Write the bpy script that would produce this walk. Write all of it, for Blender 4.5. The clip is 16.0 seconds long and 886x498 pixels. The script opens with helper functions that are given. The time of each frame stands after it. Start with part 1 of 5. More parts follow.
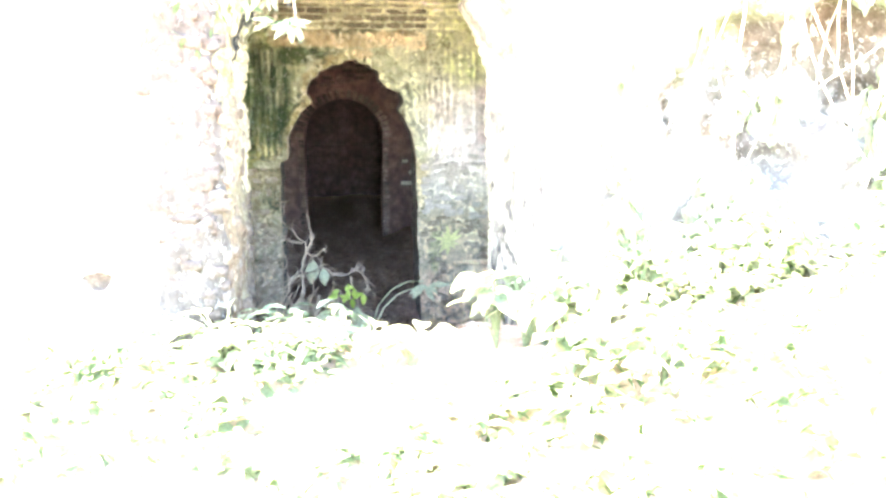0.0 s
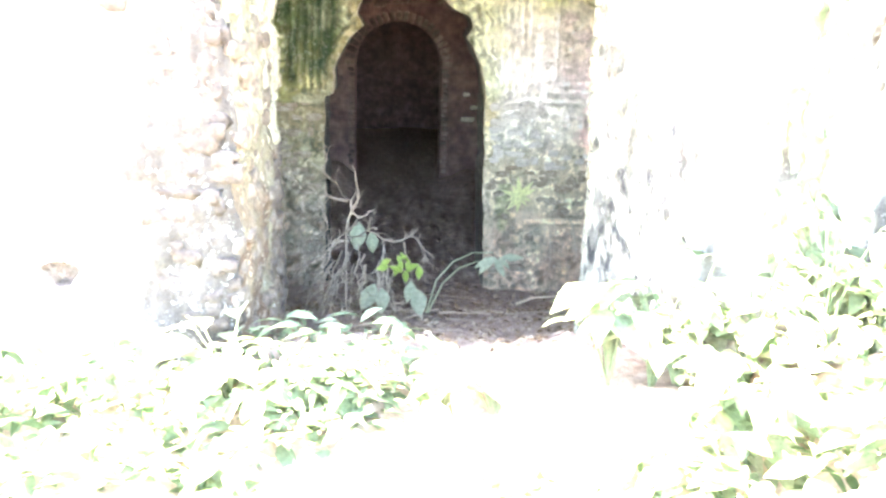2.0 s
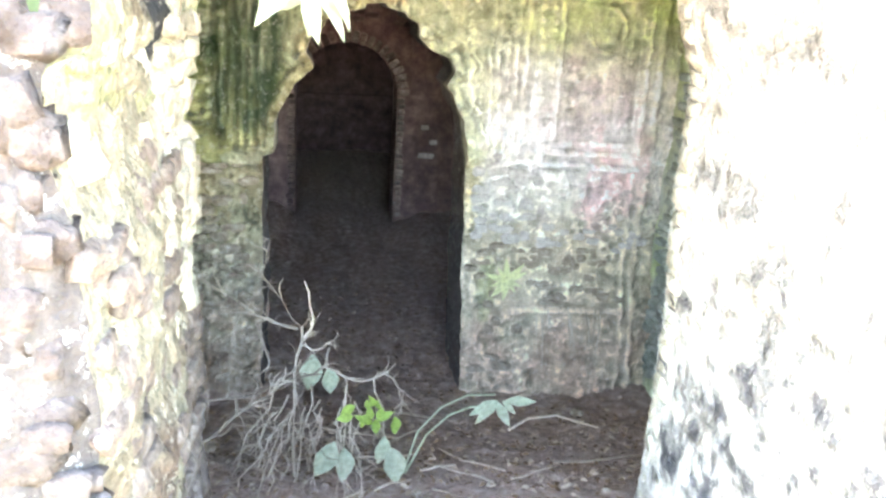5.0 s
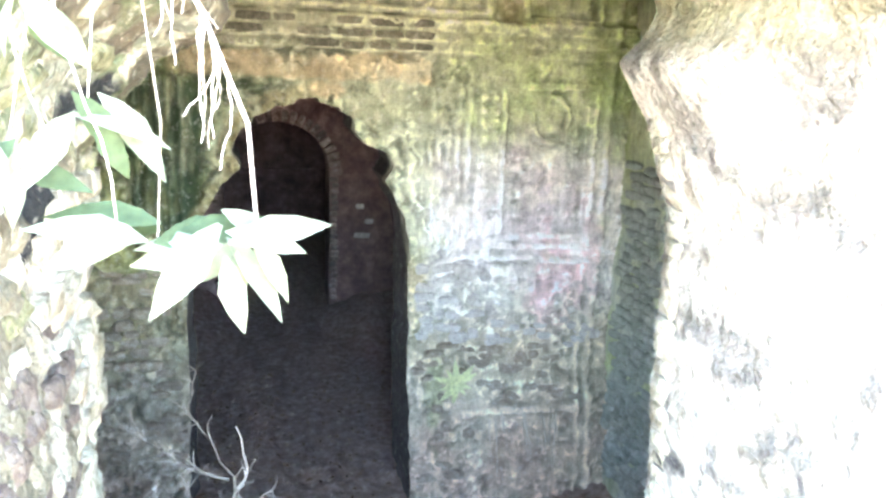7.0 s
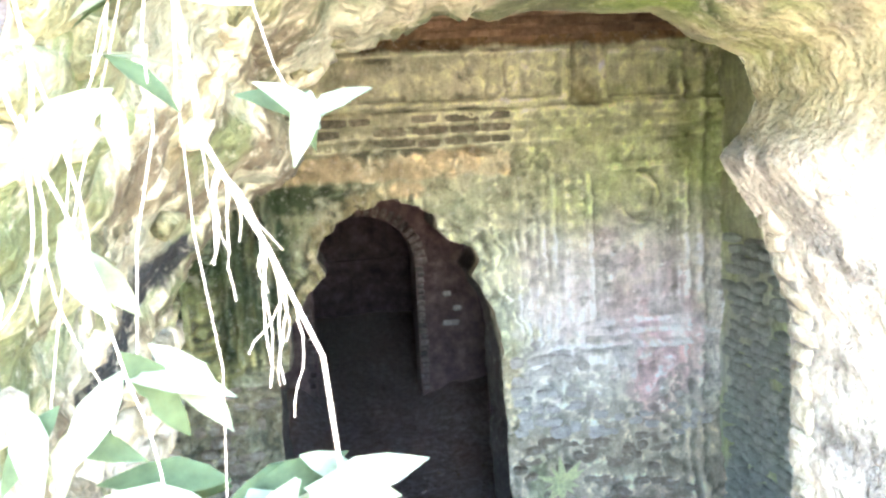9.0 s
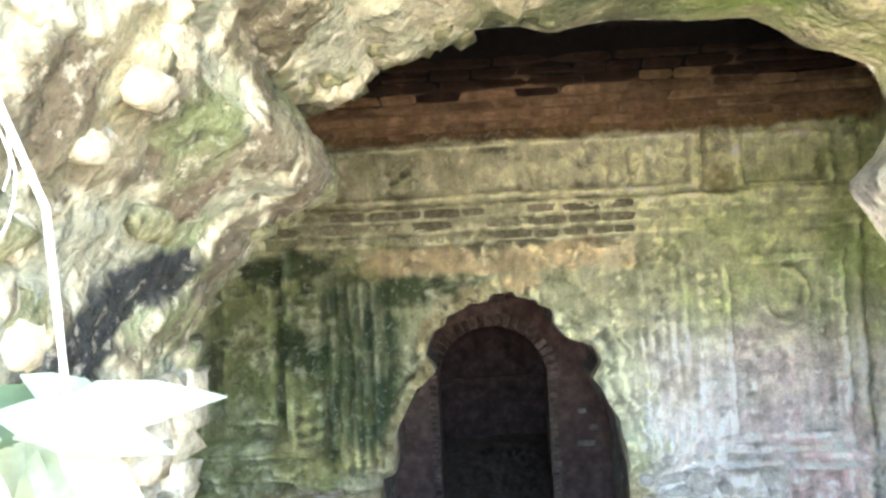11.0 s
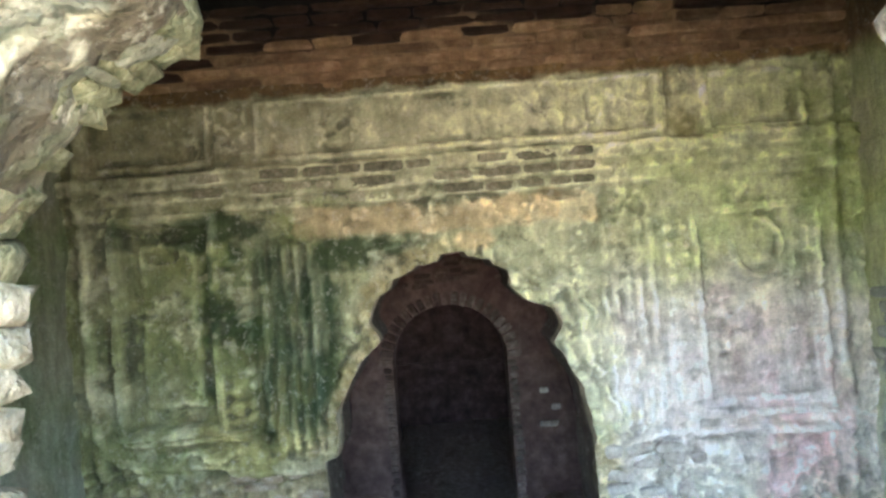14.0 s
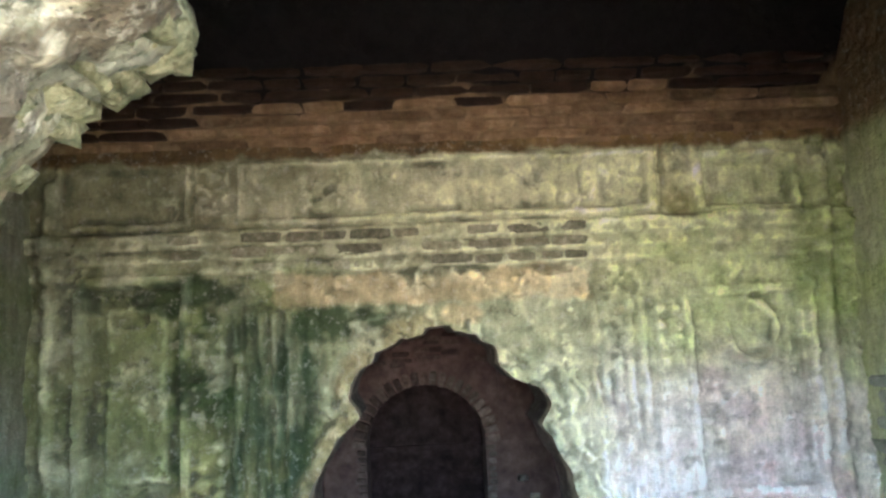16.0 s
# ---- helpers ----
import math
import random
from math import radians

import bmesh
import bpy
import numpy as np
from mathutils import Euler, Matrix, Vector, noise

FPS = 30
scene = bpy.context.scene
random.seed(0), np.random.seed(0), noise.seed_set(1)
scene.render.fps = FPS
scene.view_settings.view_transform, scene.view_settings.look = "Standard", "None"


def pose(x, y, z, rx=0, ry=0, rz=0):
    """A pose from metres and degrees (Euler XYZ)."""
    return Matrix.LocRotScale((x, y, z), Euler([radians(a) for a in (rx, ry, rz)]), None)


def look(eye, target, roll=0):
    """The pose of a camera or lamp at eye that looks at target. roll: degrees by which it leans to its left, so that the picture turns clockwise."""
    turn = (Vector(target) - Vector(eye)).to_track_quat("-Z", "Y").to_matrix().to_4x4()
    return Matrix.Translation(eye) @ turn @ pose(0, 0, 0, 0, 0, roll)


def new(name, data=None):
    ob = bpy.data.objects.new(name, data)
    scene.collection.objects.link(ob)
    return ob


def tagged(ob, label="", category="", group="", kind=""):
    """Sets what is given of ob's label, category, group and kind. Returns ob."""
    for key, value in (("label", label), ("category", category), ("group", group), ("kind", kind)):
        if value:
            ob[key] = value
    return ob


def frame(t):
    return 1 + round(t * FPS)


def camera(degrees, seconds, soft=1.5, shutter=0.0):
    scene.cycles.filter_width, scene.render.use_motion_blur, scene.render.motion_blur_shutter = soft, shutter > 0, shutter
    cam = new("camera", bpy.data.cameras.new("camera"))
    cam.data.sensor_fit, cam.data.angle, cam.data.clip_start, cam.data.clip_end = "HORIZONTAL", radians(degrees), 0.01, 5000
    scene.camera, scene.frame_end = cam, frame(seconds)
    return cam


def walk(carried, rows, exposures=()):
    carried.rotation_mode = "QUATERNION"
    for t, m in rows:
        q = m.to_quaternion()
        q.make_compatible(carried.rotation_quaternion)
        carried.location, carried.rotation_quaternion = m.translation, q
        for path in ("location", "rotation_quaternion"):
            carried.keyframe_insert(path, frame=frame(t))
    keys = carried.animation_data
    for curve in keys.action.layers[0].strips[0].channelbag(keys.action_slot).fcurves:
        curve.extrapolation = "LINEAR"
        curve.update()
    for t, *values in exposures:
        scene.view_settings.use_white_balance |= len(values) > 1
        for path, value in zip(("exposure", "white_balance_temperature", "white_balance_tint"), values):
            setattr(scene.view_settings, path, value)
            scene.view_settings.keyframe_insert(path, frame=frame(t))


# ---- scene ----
cam = camera(58.0, 16.0, 2.7)
PATH = [
    (0, (0.058, -0.068, 1.387), (0.315, 1.872, 0.975), 0.2),
    (0.5, (0.05, 0.176, 1.35), (0.357, 2.112, 0.951), 0.1),
    (1, (0.096, 0.551, 1.362), (0.319, 2.491, 0.926), 1.3),
    (1.5, (0.128, 0.822, 1.442), (0.319, 2.745, 0.93), 2.5),
    (2, (0.038, 1.095, 1.369), (0.175, 3.001, 0.78), 1.6),
    (2.5, (-0.076, 1.477, 1.357), (0.158, 3.352, 0.701), 0.8),
    (3, (-0.111, 1.572, 1.416), (0.098, 3.421, 0.684), 1.3),
    (3.5, (-0.115, 1.777, 1.442), (0.172, 3.647, 0.793), 1.7),
    (4, (-0.119, 2.164, 1.449), (0.199, 4.028, 0.797), 3.2),
    (4.2, (-0.117, 2.272, 1.484), (0.186, 4.143, 0.847), 3.7),
    (6.3, (-0.136, 2.828, 1.724), (0.24, 4.706, 1.147), 2.5),
    (6.5, (-0.138, 2.87, 1.747), (0.297, 4.738, 1.178), 3.1),
    (7, (-0.118, 2.952, 1.81), (0.35, 4.841, 1.35), 2.5),
    (7.5, (-0.09, 3.011, 1.847), (0.394, 4.908, 1.439), 1.4),
    (8, (-0.062, 3.045, 1.87), (0.323, 4.973, 1.499), 0.0),
    (8.5, (-0.065, 3.076, 1.875), (0.318, 5.007, 1.521), 0.5),
    (9, (-0.103, 3.106, 1.911), (0.162, 5.068, 1.628), -3.2),
    (9.2, (-0.106, 3.111, 1.93), (0.113, 5.083, 1.683), -1.8),
    (11.3, (0.135, 3.386, 1.654), (0.033, 5.382, 1.72), -3.2),
    (11.5, (0.156, 3.422, 1.624), (0.101, 5.42, 1.659), -4.3),
    (12, (0.193, 3.486, 1.564), (0.105, 5.484, 1.596), -4.7),
    (12.5, (0.2, 3.53, 1.551), (0.053, 5.524, 1.596), -5.4),
    (13, (0.206, 3.528, 1.548), (0.073, 5.522, 1.636), -5.0),
    (13.5, (0.206, 3.56, 1.531), (0.102, 5.556, 1.605), -4.3),
    (14, (0.147, 3.72, 1.525), (0.152, 5.719, 1.561), -4.4),
    (14.5, (0.09, 3.821, 1.515), (0.122, 5.821, 1.481), -4.3),
    (15, (0.075, 3.908, 1.515), (0.247, 5.899, 1.607), -2.3),
    (15.5, (0.075, 3.952, 1.512), (0.165, 5.93, 1.759), -2.0),
    (16, (0.095, 3.862, 1.485), (0.172, 5.842, 1.724), -2.6),
]
walk(cam, [(t, look(eye, target, roll)) for t, eye, target, roll in PATH],
     [(0, 5.95, 7700, 12), (1.5, 5.95, 7700, 12), (3, 5.95, 7700, 12), (4.2, 5.92, 7700, 12), (6.3, 5.75, 6800, 11), (7.5, 5.72, 6600, 11), (9.0, 5.55, 6700, 11), (11.3, 5.34, 6600, 8), (12.5, 5.32, 6600, 8), (14.0, 5.36, 6600, 8), (15, 5.36, 6500, 8), (16, 5.38, 6300, 9)])

# ---- world and sun ----
SUN_HIGH, SUN_FROM = 60.0, 272.0      # degrees above the horizon; compass bearing that it shines from
world = bpy.data.worlds.new("sky")
scene.world = world
world.use_nodes = True
sky = world.node_tree.nodes.new("ShaderNodeTexSky")
sky.sky_type, sky.sun_disc = "NISHITA", False
sky.sun_elevation, sky.sun_rotation = radians(SUN_HIGH), radians(SUN_FROM)
world.node_tree.links.new(sky.outputs[0], world.node_tree.nodes["Background"].inputs[0])
world.node_tree.nodes["Background"].inputs[1].default_value = 0.15
sun = new("sun", bpy.data.lights.new("sun", "SUN"))
sun.data.energy, sun.data.angle, sun.data.color = 4.5, radians(0.6), (1.0, 0.95, 0.86)
away = Vector((math.sin(radians(SUN_FROM)) * math.cos(radians(SUN_HIGH)), math.cos(radians(SUN_FROM)) * math.cos(radians(SUN_HIGH)), math.sin(radians(SUN_HIGH))))
sun.matrix_world = look(away * 30, (0, 0, 0))


# ---- arithmetic helpers ----
def lattice(ix, iy, seed):
    h = (ix.astype(np.int64) * 374761393 + iy.astype(np.int64) * 668265263 + seed * 974711) & 0xFFFFFFFF
    h = ((h ^ (h >> 13)) * 1274126177) & 0xFFFFFFFF
    return ((h ^ (h >> 16)) & 0xFFFF) / 65535.0


def value_noise(x, y, seed=0):
    """Smooth noise between 0 and 1."""
    x, y = np.asarray(x, float), np.asarray(y, float)
    ix, iy = np.floor(x), np.floor(y)
    fx, fy = x - ix, y - iy
    fx, fy = fx * fx * (3 - 2 * fx), fy * fy * (3 - 2 * fy)
    a, b = lattice(ix, iy, seed), lattice(ix + 1, iy, seed)
    c, d = lattice(ix, iy + 1, seed), lattice(ix + 1, iy + 1, seed)
    return (a + (b - a) * fx) * (1 - fy) + (c + (d - c) * fx) * fy


def fbm(x, y, scale, octaves=4, seed=0):
    """Layered noise about -1 to 1, with features of about 1 / scale metres."""
    total, amp, norm = 0.0, 1.0, 0.0
    for k in range(octaves):
        total = total + amp * (value_noise(np.asarray(x) * scale * 2 ** k, np.asarray(y) * scale * 2 ** k, seed + k * 17) * 2 - 1)
        norm += amp
        amp *= 0.55
    return total / norm * 1.5


def smooth(v, lo, hi):
    s = np.clip((np.asarray(v, float) - lo) / (hi - lo), 0, 1)
    return s * s * (3 - 2 * s)


def box_mask(x, z, x0, x1, z0, z1, soft=0.01):
    return smooth(x, x0 - soft, x0 + soft) * (1 - smooth(x, x1 - soft, x1 + soft)) * smooth(z, z0 - soft, z0 + soft) * (1 - smooth(z, z1 - soft, z1 + soft))


def blob(x, z, cx, cz, rx, rz, seed=0, soft=0.6, ragged=0.7, scale=5):
    d = np.sqrt(((x - cx) / rx) ** 2 + ((z - cz) / rz) ** 2) + ragged * fbm(x, z, scale, 4, seed)
    return np.clip((1 - d) / soft + 0.5, 0, 1)


def tint(col, colour, mask):
    return col * (1 - mask[..., None]) + np.array(colour) * mask[..., None]


def ground_height(x, y):
    """The bank outside, the slope down through the opening, and the floor of the rooms."""
    x, y = np.asarray(x, float), np.asarray(y, float)
    z = np.interp(y, [-60, -4, 0, 1.8, 2.9, 3.6, 4.1, 4.6, 5.0, 5.7, 6.4, 7.2, 7.6, 9, 11.2, 14, 40], [-0.1, -0.05, 0, 0.02, 0.1, 0.14, 0.05, -0.2, -0.34, -0.52, -0.72, -0.9, -0.93, -0.9, -0.85, -0.8, -0.8])
    z = z + (0.28 + 0.1 * fbm(x, y, 2, 3, 6)) * smooth(y, 9.8, 11.1) * (1 - smooth(y, 11.6, 12.4)) * smooth(np.abs(x - 0.15), 0.3, 0.9)
    outside = 1 - smooth(y, 3.2, 3.7)
    bank = 0.42 * smooth(x, 0.75, 2.4) * smooth(y, 0.6, 3.0) + 0.15 * smooth(-x, 0.7, 2.0) * smooth(y, 1.5, 3.2)
    return z + outside * bank + 0.025 * fbm(x, y, 1.3, 3, 5)


# ---- mesh helpers ----
def mesh_object(name, verts, faces, material, parent=None, label="", shade=True):
    me = bpy.data.meshes.new(name)
    me.from_pydata([tuple(v) for v in verts], [], [tuple(f) for f in faces])
    me.materials.append(material)
    if shade:
        me.polygons.foreach_set("use_smooth", [True] * len(me.polygons))
    me.update()
    ob = new(name, me)
    if parent is not None:
        ob.parent = parent
    if label:
        tagged(ob, label)
    return ob


def part(name, bm, material, parent, label="", shade=False):
    me = bpy.data.meshes.new(name)
    bm.to_mesh(me)
    bm.free()
    me.materials.append(material)
    if shade:
        me.polygons.foreach_set("use_smooth", [True] * len(me.polygons))
    ob = new(name, me)
    ob.parent = parent
    if label:
        tagged(ob, label)
    return ob


def sheet(name, P, material, cols=None, keep=None, parent=None, label="", flip=False):
    """A surface from a grid of places P (n, m, 3), with a colour a corner and cells left out where keep is false."""
    n, m = P.shape[:2]
    idx = np.arange(n * m).reshape(n, m)
    quads = np.stack([idx[:-1, :-1], idx[1:, :-1], idx[1:, 1:], idx[:-1, 1:]], -1).reshape(-1, 4)
    if flip:
        quads = quads[:, ::-1]
    if keep is not None:
        quads = quads[keep.reshape(-1)]
    used = np.unique(quads)
    remap = np.full(n * m, -1)
    remap[used] = np.arange(len(used))
    ob = mesh_object(name, P.reshape(-1, 3)[used].tolist(), remap[quads].tolist(), material, parent, label)
    if cols is not None:
        at = ob.data.color_attributes.new("Stain", "FLOAT_COLOR", "POINT")
        c = np.ones((len(used), 4))
        c[:, :3] = np.clip(cols.reshape(-1, 3)[used], 0, 1)
        at.data.foreach_set("color", c.reshape(-1))
    return ob


def resample(points, n):
    p = np.array(points, float)
    d = np.r_[0, np.cumsum(np.linalg.norm(np.diff(p, axis=0), axis=1))]
    s = np.linspace(0, d[-1], n)
    return np.stack([np.interp(s, d, p[:, 0]), np.interp(s, d, p[:, 1])], -1)


def cut(X, Z, outline, reach):
    """Moves the grid's corners near an outline onto it; says which cells lie outside it."""
    poly = np.vstack([outline, outline[:1]])
    pts = np.stack([X.ravel(), Z.ravel()], -1)
    lo, hi = poly.min(0) - 0.1, poly.max(0) + 0.1
    near = np.where(((pts > lo) & (pts < hi)).all(1))[0]
    q = pts[near]
    best, spot, inside = np.full(len(q), 9e9), q.copy(), np.zeros(len(q), bool)
    for a, b in zip(poly[:-1], poly[1:]):
        ab = b - a
        if ab @ ab < 1e-12:
            continue
        s = np.clip(((q - a) @ ab) / (ab @ ab), 0, 1)
        c = a + s[:, None] * ab
        d = np.linalg.norm(q - c, axis=1)
        hit = d < best
        best[hit], spot[hit] = d[hit], c[hit]
        cross = ((a[1] > q[:, 1]) != (b[1] > q[:, 1]))
        xs = a[0] + (q[:, 1] - a[1]) / (ab[1] if abs(ab[1]) > 1e-9 else 1e-9) * ab[0]
        inside ^= cross & (q[:, 0] < xs)
    snap = best < reach
    q[snap] = spot[snap]
    pts[near] = q
    bad = np.zeros(len(pts), bool)
    bad[near[inside & ~snap]] = True
    bad = bad.reshape(X.shape)
    keep = ~(bad[:-1, :-1] | bad[1:, :-1] | bad[1:, 1:] | bad[:-1, 1:])
    inside_all = np.zeros(len(pts), bool)
    inside_all[near[inside | snap]] = True
    ia = inside_all.reshape(X.shape)
    keep &= ~(ia[:-1, :-1] & ia[1:, :-1] & ia[1:, 1:] & ia[:-1, 1:])
    return pts[:, 0].reshape(X.shape), pts[:, 1].reshape(X.shape), keep


def block(bm, x0, x1, y0, y1, z0, z1):
    made = bmesh.ops.create_cube(bm, size=1.0)
    bmesh.ops.transform(bm, verts=made["verts"], matrix=Matrix.Translation(((x0 + x1) / 2, (y0 + y1) / 2, (z0 + z1) / 2)) @ Matrix.Diagonal((x1 - x0, y1 - y0, z1 - z0, 1)))


def lumpy_brick(seed, rough=0.12, rounded=0.3, shade=False):
    """A worn brick, one unit in each direction about its middle; 44 triangles."""
    rng = random.Random(seed)
    bm = bmesh.new()
    bmesh.ops.create_cube(bm, size=1.0)
    bmesh.ops.bevel(bm, geom=list(bm.edges), offset=rounded * 0.5, segments=1, affect="EDGES")
    for v in bm.verts:
        v.co += Vector([rng.uniform(-rough, rough) * 0.5 for _ in range(3)])
    me = bpy.data.meshes.new("brick")
    bm.to_mesh(me)
    bm.free()
    if shade:
        me.polygons.foreach_set("use_smooth", [True] * len(me.polygons))
    return me


def lay(meshes, name, parent, material, place, size, turn=(0, 0, 0)):
    """One brick or stone as an object of its own, on a mesh that it shares with others of its material."""
    chosen = random.choice(meshes)
    if (chosen.name, material.name) not in TWINS:
        twin = chosen.copy()
        twin.materials.clear()
        twin.materials.append(material)
        TWINS[(chosen.name, material.name)] = twin
    ob = new(name, TWINS[(chosen.name, material.name)])
    ob.parent = parent
    ob.matrix_basis = Matrix.LocRotScale(place, Euler(turn), size)
    return ob


TWINS = {}


# ---- materials ----
def material(name, build, rough=0.9, bump=0.3, bump_scale=60.0, spec=0.25, coarse=9.0):
    """A node material: build(nodes, links, coordinates) gives the colour's socket; the relief is noise at two scales."""
    mat = bpy.data.materials.new(name)
    mat.use_nodes = True
    nt = mat.node_tree
    bsdf = nt.nodes["Principled BSDF"]
    geo = nt.nodes.new("ShaderNodeNewGeometry")
    nt.links.new(build(nt, geo.outputs["Position"]), bsdf.inputs["Base Color"])
    bsdf.inputs["Roughness"].default_value = rough
    bsdf.inputs["Specular IOR Level"].default_value = spec
    fine = noise_node(nt, geo.outputs["Position"], bump_scale, 6)
    big = noise_node(nt, geo.outputs["Position"], coarse, 3)
    add = nt.nodes.new("ShaderNodeMath")
    add.operation = "MULTIPLY_ADD"
    nt.links.new(big, add.inputs[0])
    add.inputs[1].default_value = 1.5
    nt.links.new(fine, add.inputs[2])
    bn = nt.nodes.new("ShaderNodeBump")
    bn.inputs["Strength"].default_value = bump
    bn.inputs["Distance"].default_value = 0.02
    nt.links.new(add.outputs[0], bn.inputs["Height"])
    nt.links.new(bn.outputs[0], bsdf.inputs["Normal"])
    return mat


def noise_node(nt, co, scale, detail=4, rough=0.6):
    n = nt.nodes.new("ShaderNodeTexNoise")
    n.inputs["Scale"].default_value, n.inputs["Detail"].default_value, n.inputs["Roughness"].default_value = scale, detail, rough
    nt.links.new(co, n.inputs["Vector"])
    return n.outputs["Fac"]


def ramp(nt, fac, *stops):
    r = nt.nodes.new("ShaderNodeValToRGB")
    while len(r.color_ramp.elements) < len(stops):
        r.color_ramp.elements.new(0.5)
    for e, (at, c) in zip(r.color_ramp.elements, stops):
        e.position, e.color = at, (*c, 1)
    nt.links.new(fac, r.inputs["Fac"])
    return r.outputs["Color"]


def mix(nt, a, b, fac, mode="MIX"):
    m = nt.nodes.new("ShaderNodeMix")
    m.data_type, m.blend_type = "RGBA", mode
    if isinstance(fac, float):
        m.inputs[0].default_value = fac
    else:
        nt.links.new(fac, m.inputs[0])
    for socket, v in ((m.inputs[6], a), (m.inputs[7], b)):
        if isinstance(v, tuple):
            socket.default_value = (*v, 1)
        else:
            nt.links.new(v, socket)
    return m.outputs[2]


def stained(low=0.62, high=1.3, speck=(0.80, 0.79, 0.72), specks=0.4, dark=(0.05, 0.055, 0.04), spots=0.55, streaks=0.14):
    """The surface's own stains, with mottling, run-off streaks, pale flakes and dark mould spots."""
    def build(nt, co):
        at = nt.nodes.new("ShaderNodeAttribute")
        at.attribute_name = "Stain"
        col = mix(nt, at.outputs["Color"], ramp(nt, noise_node(nt, co, 11.0, 9, 0.68), (0.30, (low,) * 3), (0.70, (high,) * 3)), 1.0, "MULTIPLY")
        col = mix(nt, col, ramp(nt, noise_node(nt, co, 90.0, 4, 0.6), (0.3, (0.82,) * 3), (0.7, (1.14,) * 3)), 1.0, "MULTIPLY")
        if streaks:
            stretch = nt.nodes.new("ShaderNodeVectorMath")
            stretch.operation = "MULTIPLY"
            stretch.inputs[1].default_value = (1.0, 1.0, 0.13)
            nt.links.new(co, stretch.inputs[0])
            run = ramp(nt, noise_node(nt, stretch.outputs[0], 26.0, 5, 0.6), (0.35, (1 - streaks,) * 3), (0.62, (1.12,) * 3))
            col = mix(nt, col, run, 1.0, "MULTIPLY")
        f = ramp(nt, noise_node(nt, co, 27.0, 8, 0.74), (0.55, (0, 0, 0)), (0.63, (specks,) * 3))
        col = mix(nt, col, speck, f)
        d = ramp(nt, noise_node(nt, co, 19.0, 8, 0.76), (0.56, (0, 0, 0)), (0.68, (spots,) * 3))
        return mix(nt, col, dark, d)
    return build


def varied(c0, c1, scale=30.0, c2=None, by_object=True):
    """Two or three shades mixed by noise, and a shade of its own for each piece."""
    def build(nt, co):
        stops = [(0.3, c0), (0.7, c1)] if c2 is None else [(0.25, c0), (0.5, c1), (0.72, c2)]
        col = ramp(nt, noise_node(nt, co, scale, 8, 0.7), *stops)
        if by_object:
            info = nt.nodes.new("ShaderNodeObjectInfo")
            col = mix(nt, col, ramp(nt, info.outputs["Random"], (0.0, (0.6,) * 3), (1.0, (1.35,) * 3)), 1.0, "MULTIPLY")
        return col
    return build


def islands(c0, c1, c2, scale=25.0):
    """A shade for each loose piece of a joined mesh."""
    def build(nt, co):
        geo = nt.nodes.new("ShaderNodeNewGeometry")
        col = ramp(nt, geo.outputs["Random Per Island"], (0.0, c0), (0.5, c1), (1.0, c2))
        return mix(nt, col, ramp(nt, noise_node(nt, co, scale, 4), (0.3, (0.7,) * 3), (0.7, (1.25,) * 3)), 1.0, "MULTIPLY")
    return build


def leafy(name, c0, c1, c2):
    mat = material(name, islands(c0, c1, c2, 40.0), rough=0.6, bump=0.15, bump_scale=120.0, spec=0.1, coarse=40.0)
    nt = mat.node_tree
    bsdf = nt.nodes["Principled BSDF"]
    trans = nt.nodes.new("ShaderNodeBsdfTranslucent")
    nt.links.new(bsdf.inputs["Base Color"].links[0].from_socket, trans.inputs["Color"])
    m = nt.nodes.new("ShaderNodeMixShader")
    m.inputs[0].default_value = 0.5
    nt.links.new(bsdf.outputs[0], m.inputs[1])
    nt.links.new(trans.outputs[0], m.inputs[2])
    nt.links.new(m.outputs[0], nt.nodes["Material Output"].inputs["Surface"])
    return mat


PLASTER = material("old_lime_plaster", stained(0.72, 1.22, specks=0.22, spots=0.38, dark=(0.06, 0.068, 0.045)), bump=0.8, bump_scale=60.0, coarse=16.0)
VAULTING = material("black_vault_plaster", stained(0.6, 1.3, specks=0.0, spots=0.5, dark=(0.006, 0.005, 0.005), streaks=0.0), bump=0.9, bump_scale=30.0)
REVEAL = material("rubble_and_lime", stained(0.55, 1.35, (0.66, 0.63, 0.52), 0.35, (0.03, 0.033, 0.025), 0.65, 0.0), bump=1.0, bump_scale=45.0, coarse=14.0)
FACADE = material("weathered_facade_lime", stained(0.6, 1.2, (0.85, 0.85, 0.82), 0.4, (0.06, 0.055, 0.045), 0.6, 0.3), bump=0.7)
CORNICE_BRICK = material("mouldy_brick", varied((0.11, 0.112, 0.075), (0.25, 0.24, 0.165), 30.0, (0.50, 0.48, 0.37)), bump=0.8)
BROWN_BRICK = material("brown_thin_brick", varied((0.095, 0.058, 0.034), (0.25, 0.165, 0.095), 12.0, (0.44, 0.315, 0.20)), bump=0.8)
GREY_BRICK = material("limewashed_brick", varied((0.18, 0.13, 0.095), (0.36, 0.295, 0.225), 26.0, (0.60, 0.54, 0.45), False), bump=0.9)
LIME_BRICK = material("white_limed_brick", varied((0.28, 0.245, 0.22), (0.56, 0.525, 0.49), 26.0, (0.78, 0.75, 0.715), False), bump=0.9)
DAMP_BRICK = material("damp_green_brick", varied((0.26, 0.28, 0.24), (0.40, 0.425, 0.37), 20.0, (0.58, 0.60, 0.545), False), bump=0.9)
MOSSY_STONE = material("mossy_arch_stone", varied((0.035, 0.046, 0.024), (0.20, 0.20, 0.115), 38.0, (0.42, 0.41, 0.27), False), bump=1.0, bump_scale=50.0)
